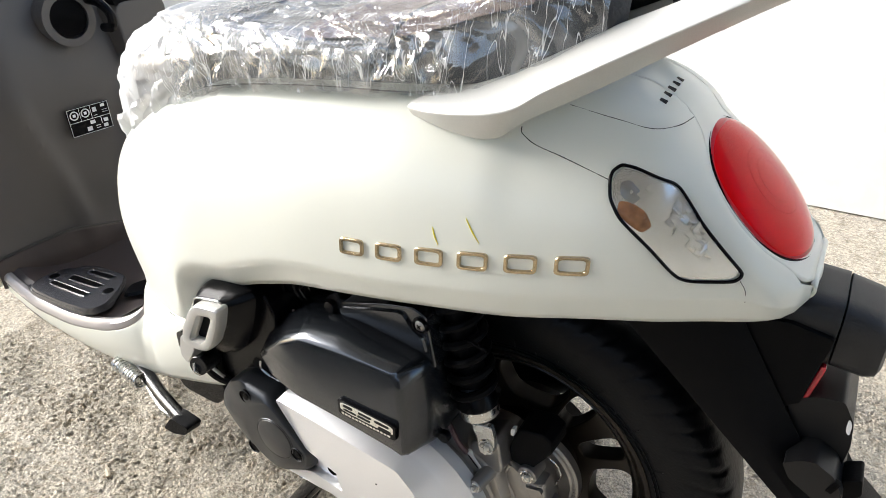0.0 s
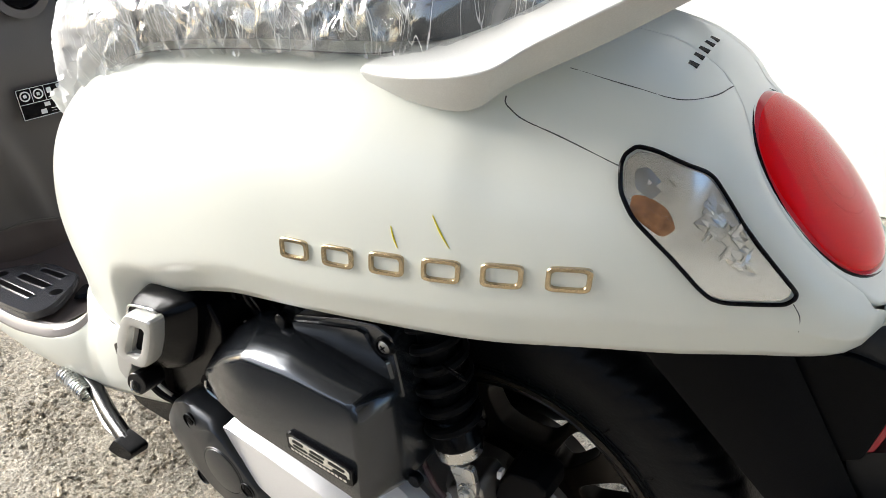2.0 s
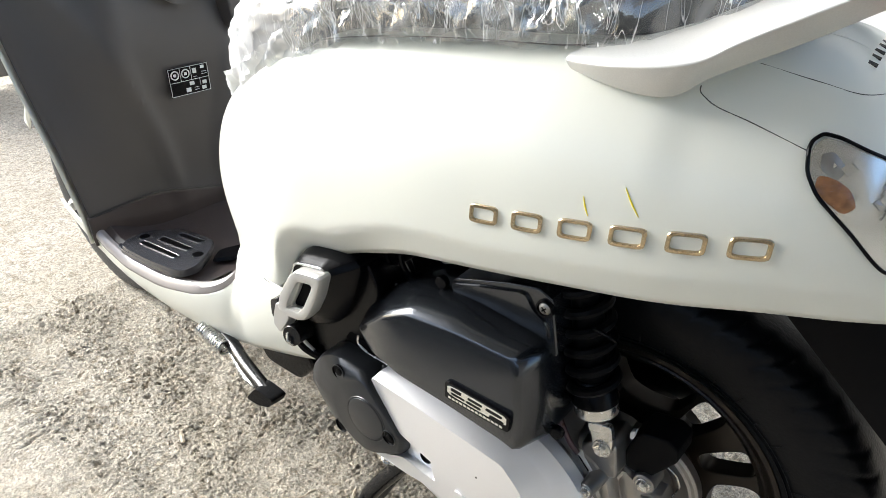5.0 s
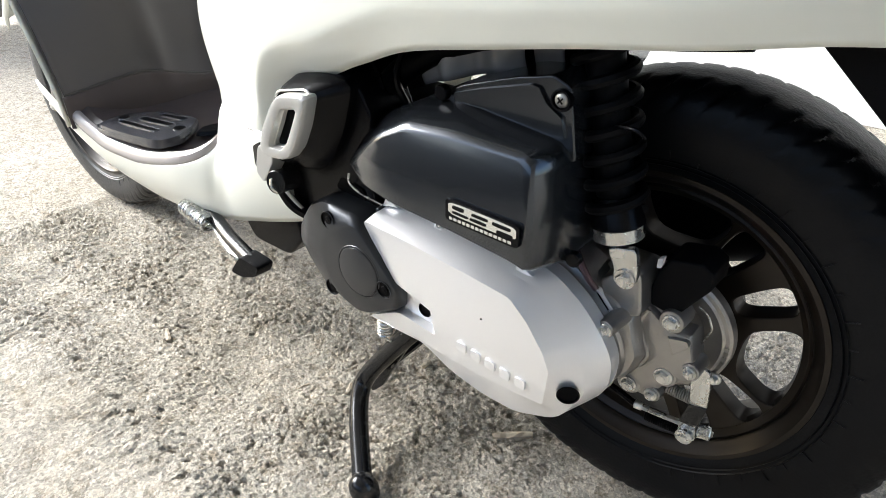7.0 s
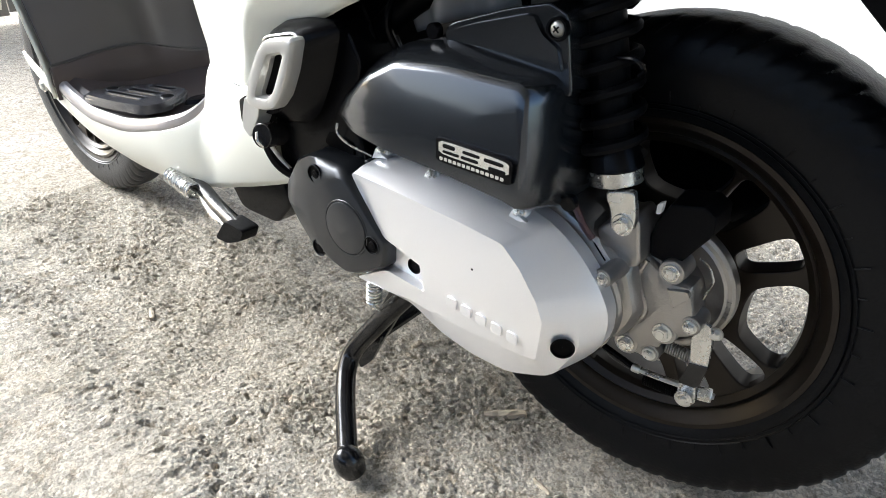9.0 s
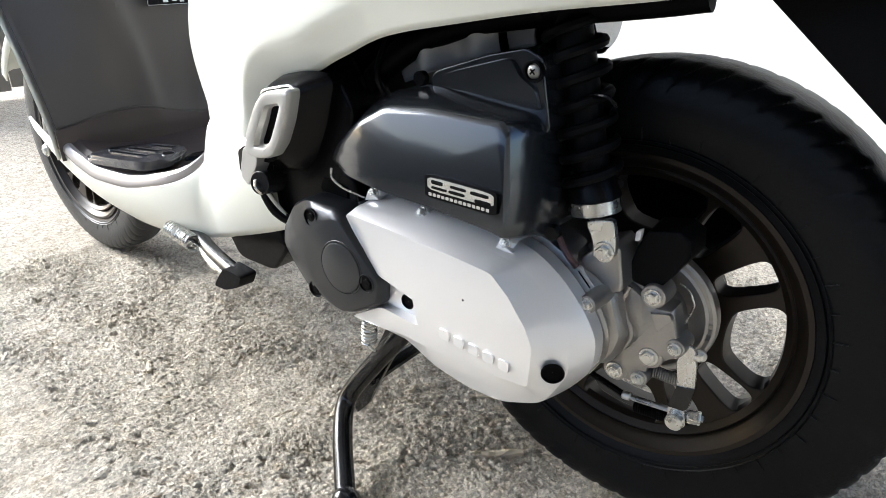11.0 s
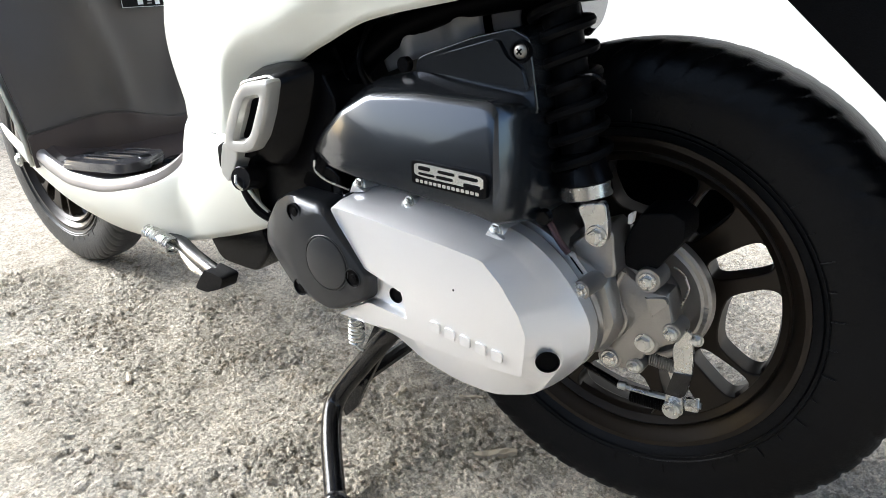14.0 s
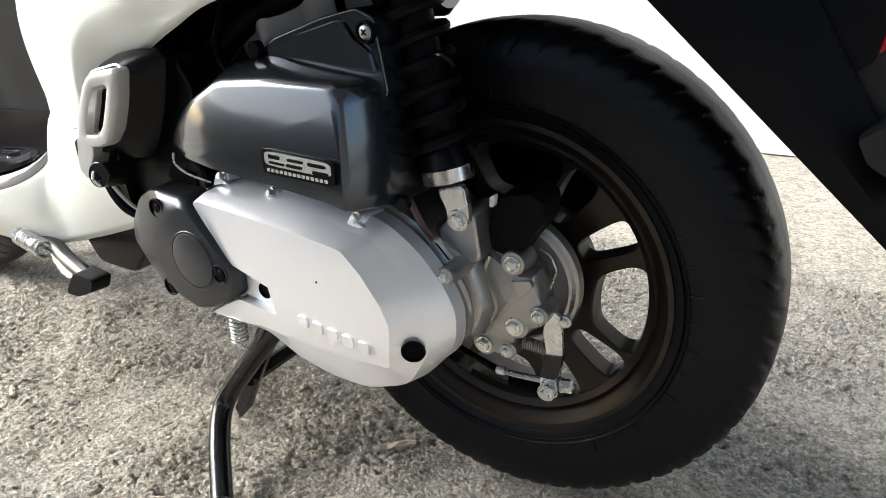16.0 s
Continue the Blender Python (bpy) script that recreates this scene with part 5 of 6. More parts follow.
GEAR_FACE = rounded([(0.0098, 0.3173), (0.0166, 0.3225), (0.0299, 0.3150), (0.0335, 0.3085), (0.0477, 0.3080), (0.0591, 0.3091), (0.0618, 0.2979), (0.0669, 0.2800), (0.0718, 0.2715), (0.0676, 0.2604), (0.0606, 0.2570), (0.0441, 0.2425), (0.0394, 0.2290), (0.0294, 0.2185), (0.0165, 0.2200), (0.0034, 0.2236),
                     (0.0075, 0.2436), (0.0191, 0.2573), (0.0241, 0.2739), (0.0166, 0.2896), (0.0104, 0.3029)], 2, 0.22)
gear_cover = part("gear_cover", loft([at_y([(0.036 + (x - 0.036) * k, 0.268 + (z - 0.268) * k) for x, z in GEAR_FACE], y) for k, y in ((0.55, -0.1105), (0.80, -0.1085), (0.94, -0.1070), (1.0, -0.1035), (1.0, -0.085))]), CAST, gear, "cast final gear cover")
part("ridge", tube([(0.0115, -0.1055, 0.245), (0.0195, -0.1085, 0.2573), (0.0250, -0.1095, 0.2739), (0.0180, -0.1090, 0.2896), (0.0125, -0.1075, 0.304), (0.0170, -0.1060, 0.320)], 0.0028, 8), CAST, gear_cover)
part("cast_pad", slab(rounded([(0.0410, 0.3016), (0.0574, 0.3060), (0.0605, 0.3006), (0.0509, 0.2890), (0.0492, 0.2860), (0.0440, 0.2965)], 2, 0.2), -0.1120, -0.106), CAST, gear_cover, bevel=0.001)
# steel sliver put in for the shadow along the pad's edge
part("pad_shadow_strip", slab(rounded([(0.0395, 0.3020), (0.0418, 0.3010), (0.0445, 0.2965), (0.0490, 0.2850), (0.0462, 0.2850), (0.0425, 0.2960)], 2, 0.2), -0.1108, -0.106), STEEL, gear_cover, smooth=False)
arm = rounded([(-0.030, 0.3420), (-0.0137, 0.3580), (0.0047, 0.3670), (0.0117, 0.3610), (0.0178, 0.3274), (0.0160, 0.3180), (-0.0024, 0.3105), (-0.0120, 0.3135)], 3, 0.22)
part("shock_arm", slab(arm, -0.1235, -0.085, 0.002), CAST, gear, "grey cast shock arm", bevel=0.003)
for (x, z), r in (((0.0401, 0.3175), 0.0078), ((0.0654, 0.2728), 0.0062), ((0.0438, 0.2569), 0.0088), ((0.0127, 0.2296), 0.0082), ((0.0361, 0.2290), 0.0062)):
    part("boss", cyl((x, -0.1095, z), (x, -0.085, z), r * 1.45, r * 1.6), CAST, gear)
    bolt(gear, (x, -0.1100, z), r * 0.78, h=0.0055)
part("paint_dab", cyl((0.0325, -0.1060, 0.2400), (0.0325, -0.1072, 0.2400), 0.0034, n=12, bevel=0.0005), YELLOW, gear, "yellow paint dab")
bm = slab(rounded([(-0.0290, 0.3355), (-0.0240, 0.3350), (-0.0055, 0.3180), (-0.0130, 0.3120)], 2, 0.10), -0.1290, -0.1225)
sticker = part("sticker", bm, PRINT, gear, "small white sticker with dark bars", smooth=False)
for k in range(5):
    u = 0.22 + 0.13 * k
    bm = box((-0.0262 + 0.0170 * u, -0.1292, 0.3345 - 0.0185 * u), (0.0014, 0.0006, 0.0055), Matrix.Rotation(radians(-45), 4, "Y"))
    part("sticker_bar", bm, BLACK, sticker, smooth=False)
bm = slab(rounded([(0.0045, 0.2950), (0.0095, 0.2975), (0.0190, 0.2640), (0.0150, 0.2600)], 2, 0.10), -0.1205, -0.112)
sticker = part("sticker", bm, STEEL, gear, "small grey sticker with dark bars", smooth=False)
for k in range(4):
    u = 0.3 + 0.14 * k
    part("sticker_bar", box((0.0072 + 0.0098 * u, -0.1207, 0.2955 - 0.0335 * u), (0.0034, 0.0006, 0.0024), Matrix.Rotation(radians(-15), 4, "Y")), BLACK, sticker, smooth=False)
# wire with a pink sleeve above the barrel
part("sensor_wire", tube([(-0.060, -0.120, 0.372), (-0.048, -0.128, 0.362), (-0.036, -0.131, 0.347), (-0.026, -0.130, 0.336)], 0.0032, 8), material("dull pink sleeve", (0.10, 0.06, 0.065), 0.3, vary=0.3, vary_scale=90), gear, "dull pink wire sleeve")

# brake panel and its lever
PANEL = (0.022, 0.282)
bm = revolve([(-0.066, 0.0002), (-0.066, 0.036), (-0.069, 0.040), (-0.0740, 0.0555), (-0.0752, 0.0580), (-0.0735, 0.0605), (-0.0735, 0.0640), (-0.0715, 0.0668), (-0.062, 0.0675), (-0.062, 0.0002)], (PANEL[0], 0, PANEL[1]), "y", 80, closed=False)
panel = part("brake_panel", bm, CAST, scooter, "cast aluminium brake panel")
part("panel_step", tube([(0.0520, -0.0765, 0.3215), (0.0610, -0.0768, 0.3171), (0.0660, -0.0768, 0.3080), (0.0675, -0.0768, 0.3015), (0.0623, -0.0765, 0.2830)], 0.0011, 6, per=3), ZINC, panel)
for k in range(4):
    a = radians(4 - 5 * k)
    part("cast_mark", box((PANEL[0] + 0.0625 * math.cos(a), -0.0740, PANEL[1] + 0.0625 * math.sin(a)), (0.0040, 0.001, 0.0024), Matrix.Rotation(-a, 4, "Y")), STEEL, panel, smooth=False)
part("brake_drum", revolve([(-0.0615, 0.0002), (-0.0615, 0.066), (-0.030, 0.070), (-0.030, 0.0002)], (0.004, 0, 0.265), "y", 64, closed=False), BRONZE, scooter, "dark wheel drum behind the brake panel")
part("mud_guard_flap", slab(rounded([(0.0260, 0.3780), (0.0540, 0.3830), (0.0651, 0.3765), (0.0668, 0.3588), (0.0464, 0.3268), (0.0395, 0.3175), (0.0155, 0.3220), (0.0120, 0.3413), (0.0165, 0.3605)], 3, 0.14), -0.104, -0.066, 0.002), MATTE, gear, "black plastic flap", bevel=0.003)
part("flap_clip", slab(rounded([(0.0165, 0.3740), (0.0215, 0.3765), (0.0205, 0.3660), (0.0165, 0.3650)], 2, 0.2), -0.1065, -0.100), PRINT, gear, "small pale clip", smooth=False)
lever_l = [(0.0735, 0.2750), (0.0801, 0.2725), (0.0843, 0.2546), (0.0858, 0.2306), (0.0835, 0.2100), (0.0800, 0.2040), (0.0835, 0.1880), (0.0764, 0.1800), (0.0660, 0.1830), (0.0645, 0.2035), (0.0705, 0.2272), (0.0656, 0.2544)]
lever = part("brake_arm", slab(rounded(lever_l, 3, 0.22), -0.0990, -0.0945), ZINC, scooter, "bright zinc brake arm", bevel=0.0008)
part("arm_band", slab([(0.0700, 0.2290), (0.0862, 0.2315), (0.0830, 0.2090), (0.0790, 0.2050), (0.0648, 0.2040)], -0.1004, -0.094), STAND, lever, smooth=False)
part("arm_pin", cyl((0.0736, -0.094, 0.1918), (0.0736, -0.106, 0.1918), 0.0085), ZINC, lever)
bolt(lever, (0.0736, -0.105, 0.1918), 0.0052, h=0.003)
part("adjuster_nut", cyl((0.082, -0.092, 0.1955), (0.094, -0.090, 0.1965), 0.0068, n=6), ZINC, lever)
bolt(lever, (0.0840, -0.092, 0.2640), 0.0046)
part("brake_rod", tube([(0.0205, -0.094, 0.1935), (0.045, -0.093, 0.1940), (0.096, -0.089, 0.1960)], 0.0030, 8), ZINC, lever)
part("cable_end", cyl((0.0180, -0.0945, 0.1936), (0.0265, -0.094, 0.1937), 0.0044), ZINC, lever)
part("cable_sleeve", helix((0.030, -0.088, 0.181), (0.068, -0.088, 0.183), 0.0052, 0.0013, 16), DARK, lever, "black ribbed cable sleeve")
part("return_spring", helix((0.0457, -0.094, 0.2325), (0.0702, -0.093, 0.2305), 0.0052, 0.0010, 11), STEEL, lever)
part("brake_cable", tube([(0.018, -0.0945, 0.1936), (-0.05, -0.085, 0.21), (-0.12, -0.07, 0.26)], 0.0035, 8), BLACK, lever)

# ---- rear shock ----
s0, s1 = Vector((-0.012, -0.112, 0.352)), Vector((-0.072, -0.104, 0.60))
sd = (s1 - s0).normalized()
shock = part("rear_shock", cyl(s0 + sd * 0.05, s1, 0.0165), MATTE, scooter, "black rear shock absorber")
part("spring", helix(s0 + sd * 0.055, s1, 0.0232, 0.0052, 9.5, 8, 26), MATTE, shock, "black coil spring")
part("spring_seat", cyl(s0 + sd * 0.034, s0 + sd * 0.047, 0.0225, 0.0225, 32), ZINC, shock, "bright lower spring seat")
part("boot", cyl(s0 + sd * 0.047, s0 + sd * 0.075, 0.024, 0.018, 32), BLACK, shock)
part("clevis_plate", slab(rounded([(-0.0225, 0.3830), (0.0040, 0.3900), (0.0092, 0.3683), (0.0090, 0.3551), (-0.0031, 0.3470), (-0.0127, 0.3500), (-0.0145, 0.3646)], 3, 0.2), -0.1295, -0.1225, 0.001), ZINC, shock, "bright folded clevis", bevel=0.0015)
bolt(shock, (-0.0015, -0.1295, 0.3578), 0.0072, h=0.006)
part("cable_loop", tube([(-0.03, -0.125, 0.49), (-0.012, -0.13, 0.492), (-0.006, -0.125, 0.485), (-0.012, -0.118, 0.478)], 0.002, 8), BLACK, shock)


# ---- wheels ----
def tyre_mesh(c, R, half, bead, n=780, grooves=30):
    prof = []
    key = [(-0.74, bead - 0.004), (-0.80, bead), (-0.93, bead + (R - bead) * 0.18), (-1.0, bead + (R - bead) * 0.48), (-0.975, bead + (R - bead) * 0.70), (-0.86, bead + (R - bead) * 0.88), (-0.55, bead + (R - bead) * 0.975), (0.0, R)]
    left = spline([(a * half, r, 0) for a, r in key], 5)
    prof = [(p.x, p.y) for p in left] + [(-p.x, p.y) for p in left[-2::-1]]
    mid, reach = (len(prof) - 1) / 2, 0.62
    bm = bmesh.new()
    rows = []
    for k in range(n):
        a = 2 * math.pi * k / n
        r = []
        for k2, (y, q) in enumerate(prof):
            # t runs from the crown (0) down the shoulder and sidewall
            t = abs(k2 - mid) / mid
            depth = 0.0
            if 0.10 < t < reach:
                side = 0.5 if y > 0 else 0.0
                ph = (a / (2 * math.pi) * grooves + side - 1.5 * t) % 1.0
                long_cut = ph * 2 % 1.0
                end = 0.60 if ph < 0.5 else 0.46
                g = max(0, 1 - abs(long_cut - 0.5) / 0.16)
                depth = 0.0025 * min(1, g * 2.4) * min(1, max(0, end - t) / 0.06) * min(1, (t - 0.10) / 0.05)
            q2 = q - depth
            r.append((c[0] + q2 * math.cos(a), c[1] + y, c[2] + q2 * math.sin(a)))
        rows.append(r)
    grid(bm, rows, close_u=True)
    return bm


def wheel_web(c, spin):
    """A cast web with four wide openings and a narrow one on each side of them."""
    wide = [(0.0905, -6), (0.0975, -16.0), (0.126, -19.5), (0.137, -18), (0.1435, -13), (0.1445, 0), (0.1435, 13), (0.137, 18), (0.126, 19.5), (0.0975, 16.0), (0.0905, 6)]
    narrow = [(0.086, -4), (0.094, -6.2), (0.124, -6.6), (0.137, -5.6), (0.1425, 0), (0.137, 5.6), (0.124, 6.6), (0.094, 6.2), (0.086, 4)]

    def around(r, deg, y):
        a = radians(deg)
        return Vector(c) + Vector((r * math.cos(a), y, r * math.sin(a)))
    bm = bmesh.new()
    for y, grow in ((-0.030, 1), (-0.006, 0)):
        loops = [[around(0.149, 5 * k, y) for k in range(72)], [around(0.072, 7.5 * k, y) for k in range(48)]]
        for i in range(4):
            for line, mid in ((wide, spin + 90 * i), (narrow, spin + 90 * i + 33.5), (narrow, spin + 90 * i - 29.5)):
                pts = rounded([(r * math.cos(radians(d)), r * math.sin(radians(d))) for r, d in line], 2, 0.32)
                mx = sum(p[0] for p in pts) / len(pts)
                k = 1.0 + 0.06 * grow
                loops.append([around(math.hypot(mx + (p[0] - mx) * k, p[1] * k), mid + math.degrees(math.atan2(p[1] * k, mx + (p[0] - mx) * k)), y) for p in pts])
        es, vs = [], []
        for L in loops:
            v = [bm.verts.new(p) for p in L]
            vs.append(v)
            es += [bm.edges.new((v[j], v[(j + 1) % len(v)])) for j in range(len(v))]
        bmesh.ops.triangle_fill(bm, use_beauty=True, edges=es, normal=(0, -1, 0))
        if grow:
            front = vs
        else:
            for f, b in zip(front, vs):
                for j in range(len(f)):
                    bm.faces.new((f[j], f[(j + 1) % len(f)], b[(j + 1) % len(f)], b[j]))
    bmesh.ops.dissolve_limit(bm, angle_limit=radians(1), verts=bm.verts, edges=bm.edges)
    return bm


def build_wheel(c, R, half, name, spin, rubber, label):
    slim = min(1.0, half / 0.051)
    wheel = new(name)
    wheel.parent = scooter
    wheel["label"] = label
    part("tyre", tyre_mesh(c, R, half, 0.1645), rubber, wheel, "rubber tyre with slanted grooves")
    for r, h in ((0.1765, 0.0010), (0.181, 0.0007)):
        y = curve([(0.157, 0.80), (0.175, 0.93), (0.20, 1.0), (0.222, 0.985)], r) * half
        bm = revolve([(-y + 0.0005, r - 0.001), (-y - h, r), (-y + 0.0005, r + 0.001)], c, "y", 120)
        part("sidewall_ring", bm, rubber, wheel)
    for k in range(44):
        a = 2 * math.pi * (k + 0.3) / 44
        L = 0.012 if k % 2 else 0.007
        y = -half * 0.955
        r0 = 0.181
        bm = tube([(c[0] + r * math.cos(a), c[1] + yy, c[2] + r * math.sin(a)) for r, yy in ((r0, y), (r0 + L / 2, y - 0.0015), (r0 + L, y - 0.002))], 0.0006, 5, per=1)
        part("sidewall_mark", bm, rubber, wheel)
    prof = [(-0.043, 0.1685), (-0.0475, 0.167), (-0.0475, 0.162), (-0.041, 0.1565), (-0.038, 0.152), (-0.034, 0.150), (-0.018, 0.1475), (0.018, 0.1475), (0.038, 0.150), (0.0455, 0.160), (0.0455, 0.165), (0.043, 0.1665), (0.02, 0.157), (-0.02, 0.157)]
    rim = part("rim", revolve([(y * slim, r) for y, r in prof], c, "y", 96), BRONZE, wheel, "dark bronze cast rim")
    part("rim_lip", revolve([(-0.034, 0.1505), (-0.036, 0.1475), (-0.031, 0.141), (-0.022, 0.139), (-0.016, 0.149)], c, "y", 96), BRONZE, wheel)
    bm = revolve([(-0.028, 0.0002), (-0.030, 0.060), (-0.024, 0.074), (-0.018, 0.077), (0.018, 0.077), (0.024, 0.06), (0.024, 0.0002)], c, "y", 64, closed=False)
    part("hub", bm, BRONZE, wheel)
    part("wheel_web", wheel_web(c, spin), BRONZE, wheel, "cast bronze web with rounded openings", bevel=0.0028)
    part("axle", cyl((c[0], c[1] - 0.075, c[2]), (c[0], c[1] + 0.075, c[2]), 0.012), STEEL, wheel)
    return wheel


rear_wheel = build_wheel((0, 0, 0.2605), 0.2515, 0.056, "rear_wheel", -3, RUBBER, "black tyre on a dark bronze cast rim")
front_wheel = build_wheel((-1.251, 0, 0.2425), 0.2425, 0.042, "front_wheel", 20, PALE_RUBBER, "narrow tyre greyed by dust and painted sky light, on a dark bronze cast rim")
for s in (1, -1):
    part("fork_leg", tube([(-1.251, -s * 0.083, 0.243), (-1.20, -s * 0.083, 0.40), (-1.14, -s * 0.083, 0.60)], 0.017, 14), CAST, scooter, "aluminium front fork leg")
    bolt(scooter, (-1.251, -s * 0.1, 0.243), 0.010, (0, -s, 0))
bm = bmesh.new()
rows = []
for i in range(30):
    a = radians(20 + 130 * i / 29)
    rows.append([(-1.251 + r * math.cos(a), y, 0.2425 + r * math.sin(a)) for y, r in ((-0.068, 0.235), (-0.066, 0.262), (-0.04, 0.275), (0, 0.279), (0.04, 0.275), (0.066, 0.262), (0.068, 0.235))])
grid(bm, rows)
part("front_fender", bm, WHITE, scooter, "white front fender", solid=0.003)

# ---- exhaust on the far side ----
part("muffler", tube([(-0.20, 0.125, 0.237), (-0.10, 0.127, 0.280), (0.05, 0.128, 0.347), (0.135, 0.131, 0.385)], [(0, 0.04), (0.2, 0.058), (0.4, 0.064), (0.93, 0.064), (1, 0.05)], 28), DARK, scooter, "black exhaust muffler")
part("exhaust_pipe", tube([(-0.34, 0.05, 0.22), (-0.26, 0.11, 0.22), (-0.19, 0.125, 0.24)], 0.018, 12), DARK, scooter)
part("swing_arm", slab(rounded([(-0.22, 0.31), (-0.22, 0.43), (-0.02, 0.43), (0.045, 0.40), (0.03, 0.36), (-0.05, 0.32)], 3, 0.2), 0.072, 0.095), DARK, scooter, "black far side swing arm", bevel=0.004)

# ---- rear fender with plate bracket ----
def fender_row(u):
    lo = Vector((0.062, 0, 0.586)).lerp(Vector((0.388, 0, 0.290)), u)
    up = Vector((0.197, 0, 0.582)).lerp(Vector((0.372, 0, 0.308)), u)
    w = 0.074 - 0.004 * u
    return [(lo.x, -w, lo.z), (lo.x * 0.55 + up.x * 0.45, -w - 0.001, lo.z * 0.55 + up.z * 0.45), (up.x - 0.012, -w + 0.006, up.z - 0.01), (up.x, -w + 0.02, up.z), (up.x - 0.014, 0, up.z - 0.014), (up.x, w - 0.02, up.z),
            (up.x - 0.012, w - 0.006, up.z - 0.01), (lo.x * 0.55 + up.x * 0.45, w + 0.001, lo.z * 0.55 + up.z * 0.45), (lo.x, w, lo.z), (lo.x + 0.012, w - 0.012, lo.z + 0.008), (lo.x + 0.02, 0, lo.z + 0.02), (lo.x + 0.012, -w + 0.012, lo.z + 0.008)]


fender = part("rear_fender", loft([fender_row(i / 10) for i in range(11)]), MATTE, scooter, "matte black rear fender")
bm = loft([[(x, y * k, zc + z * k) for y, z in rounded([(-0.044, -0.032), (0.044, -0.032), (0.044, 0.033), (-0.044, 0.033)], 4, 0.28)] for x, k, zc in ((0.19, 1.05, 0.560), (0.281, 1.0, 0.556), (0.2815, 0.96, 0.556))])
part("plate_lamp_base", bm, FENDER, fender, "dark grey plate lamp housing")
bm = loft([[(x, y * k, zc + z * k) for y, z in rounded([(-0.043, -0.031), (0.043, -0.031), (0.043, 0.032), (-0.043, 0.032)], 4, 0.28)] for x, k, zc in ((0.2825, 0.96, 0.556), (0.283, 1.0, 0.556), (0.308, 0.97, 0.552), (0.317, 0.86, 0.550), (0.320, 0.7, 0.549))])
part("plate_lamp", bm, FENDER, fender, "dark grey plate lamp cap")
part("lamp_support", slab(rounded([(0.205, 0.562), (0.257, 0.478), (0.2710, 0.489), (0.2765, 0.532), (0.281, 0.562), (0.247, 0.568)], 2, 0.08), -0.050, 0.050), MATTE, fender, bevel=0.003)
bm = slab(rounded([(0.2705, 0.489), (0.2755, 0.491), (0.2825, 0.530), (0.2775, 0.532)], 2, 0.2), -0.046, 0.046)
part("reflector", bm, REFL, fender, "red rear reflector", bevel=0.0015)
bm = loft([at_y(rounded([(0.2600, 0.486), (0.283, 0.500), (0.303, 0.503), (0.314, 0.484), (0.318, 0.458), (0.316, 0.425), (0.292, 0.420), (0.2790, 0.443)], 3, 0.18), y) for y in (-0.047, -0.043, 0.043, 0.047)])
part("plate_bracket", bm, BRACKET, fender, "black plate bracket")
part("slot", slab(rounded([(0.3095, 0.488), (0.3135, 0.483), (0.3140, 0.470), (0.310, 0.474)], 2, 0.3), -0.0480, -0.044), PRINT, fender)
bm = loft([at_y(rounded([(0.271, 0.443), (0.284, 0.453), (0.295, 0.456), (0.311, 0.447), (0.323, 0.424), (0.313, 0.408), (0.279, 0.428)], 3, 0.16), y) for y in (-0.080, -0.076, 0.076, 0.080)])
part("bracket_foot", bm, BRACKET, fender, "black lower bracket")
part("bracket_stub", slab(rounded([(0.318, 0.432), (0.333, 0.441), (0.337, 0.423), (0.322, 0.405)], 2, 0.15), -0.064, -0.036), MATTE, fender, bevel=0.002)
bm = box((0.3125, -0.0790, 0.437), (0.005, 0.005, 0.014), Matrix.Rotation(radians(20), 4, "Y"))
part("slot", bm, DARK, fender, smooth=False)

# ---- passenger foot peg ----
peg_recess = rounded([(-0.405, 0.300), (-0.412, 0.36), (-0.408, 0.425), (-0.380, 0.470), (-0.345, 0.489), (-0.285, 0.487), (-0.265, 0.45), (-0.30, 0.36), (-0.345, 0.32), (-0.375, 0.295)], 4, 0.25)
part("peg_recess", slab(peg_recess, -0.166, -0.10), BLACK, scooter, "black foot peg recess", bevel=0.004)
HOUSE = [(-0.3960, 0.4000), (-0.3673, 0.4685), (-0.3600, 0.4729), (-0.3213, 0.4814), (-0.3119, 0.4788), (-0.3091, 0.4716), (-0.3199, 0.4445), (-0.3393, 0.4108), (-0.3586, 0.3957), (-0.3755, 0.3909)]
HOUSE_BACK = [(-0.4040, 0.3940), (-0.3760, 0.4740), (-0.3600, 0.4850), (-0.3213, 0.4925), (-0.2930, 0.4925), (-0.2810, 0.4840), (-0.2960, 0.4400), (-0.3180, 0.4000), (-0.3420, 0.3800), (-0.3755, 0.3800)]
hr, hb = rounded(HOUSE, 4, 0.28), rounded(HOUSE_BACK, 4, 0.28)
part("peg_housing", loft([at_y(blend(hr, [(-0.345, 0.435)] * len(hr), 0.10), -0.1985), at_y(hr, -0.2000), at_y(blend(hr, hb, 0.12), -0.1965), at_y(blend(hr, hb, 0.55), -0.1900), at_y(hb, -0.176), at_y(hb, -0.13)]), BLACK, scooter, "black peg housing")
part("housing_lip", tube(at_y(resample(hr, 60)[6:44], -0.2006), 0.0013, 8, per=1), ZINC, scooter, "bright thin housing edge")
outer = resample(rounded([(-0.3940, 0.4040), (-0.3850, 0.4290), (-0.3640, 0.4610), (-0.3490, 0.4738), (-0.3100, 0.4800), (-0.3062, 0.4760), (-0.3170, 0.4467), (-0.3317, 0.4200), (-0.3440, 0.4060), (-0.3577, 0.4010), (-0.3800, 0.3990)], 4, 0.24), 72)
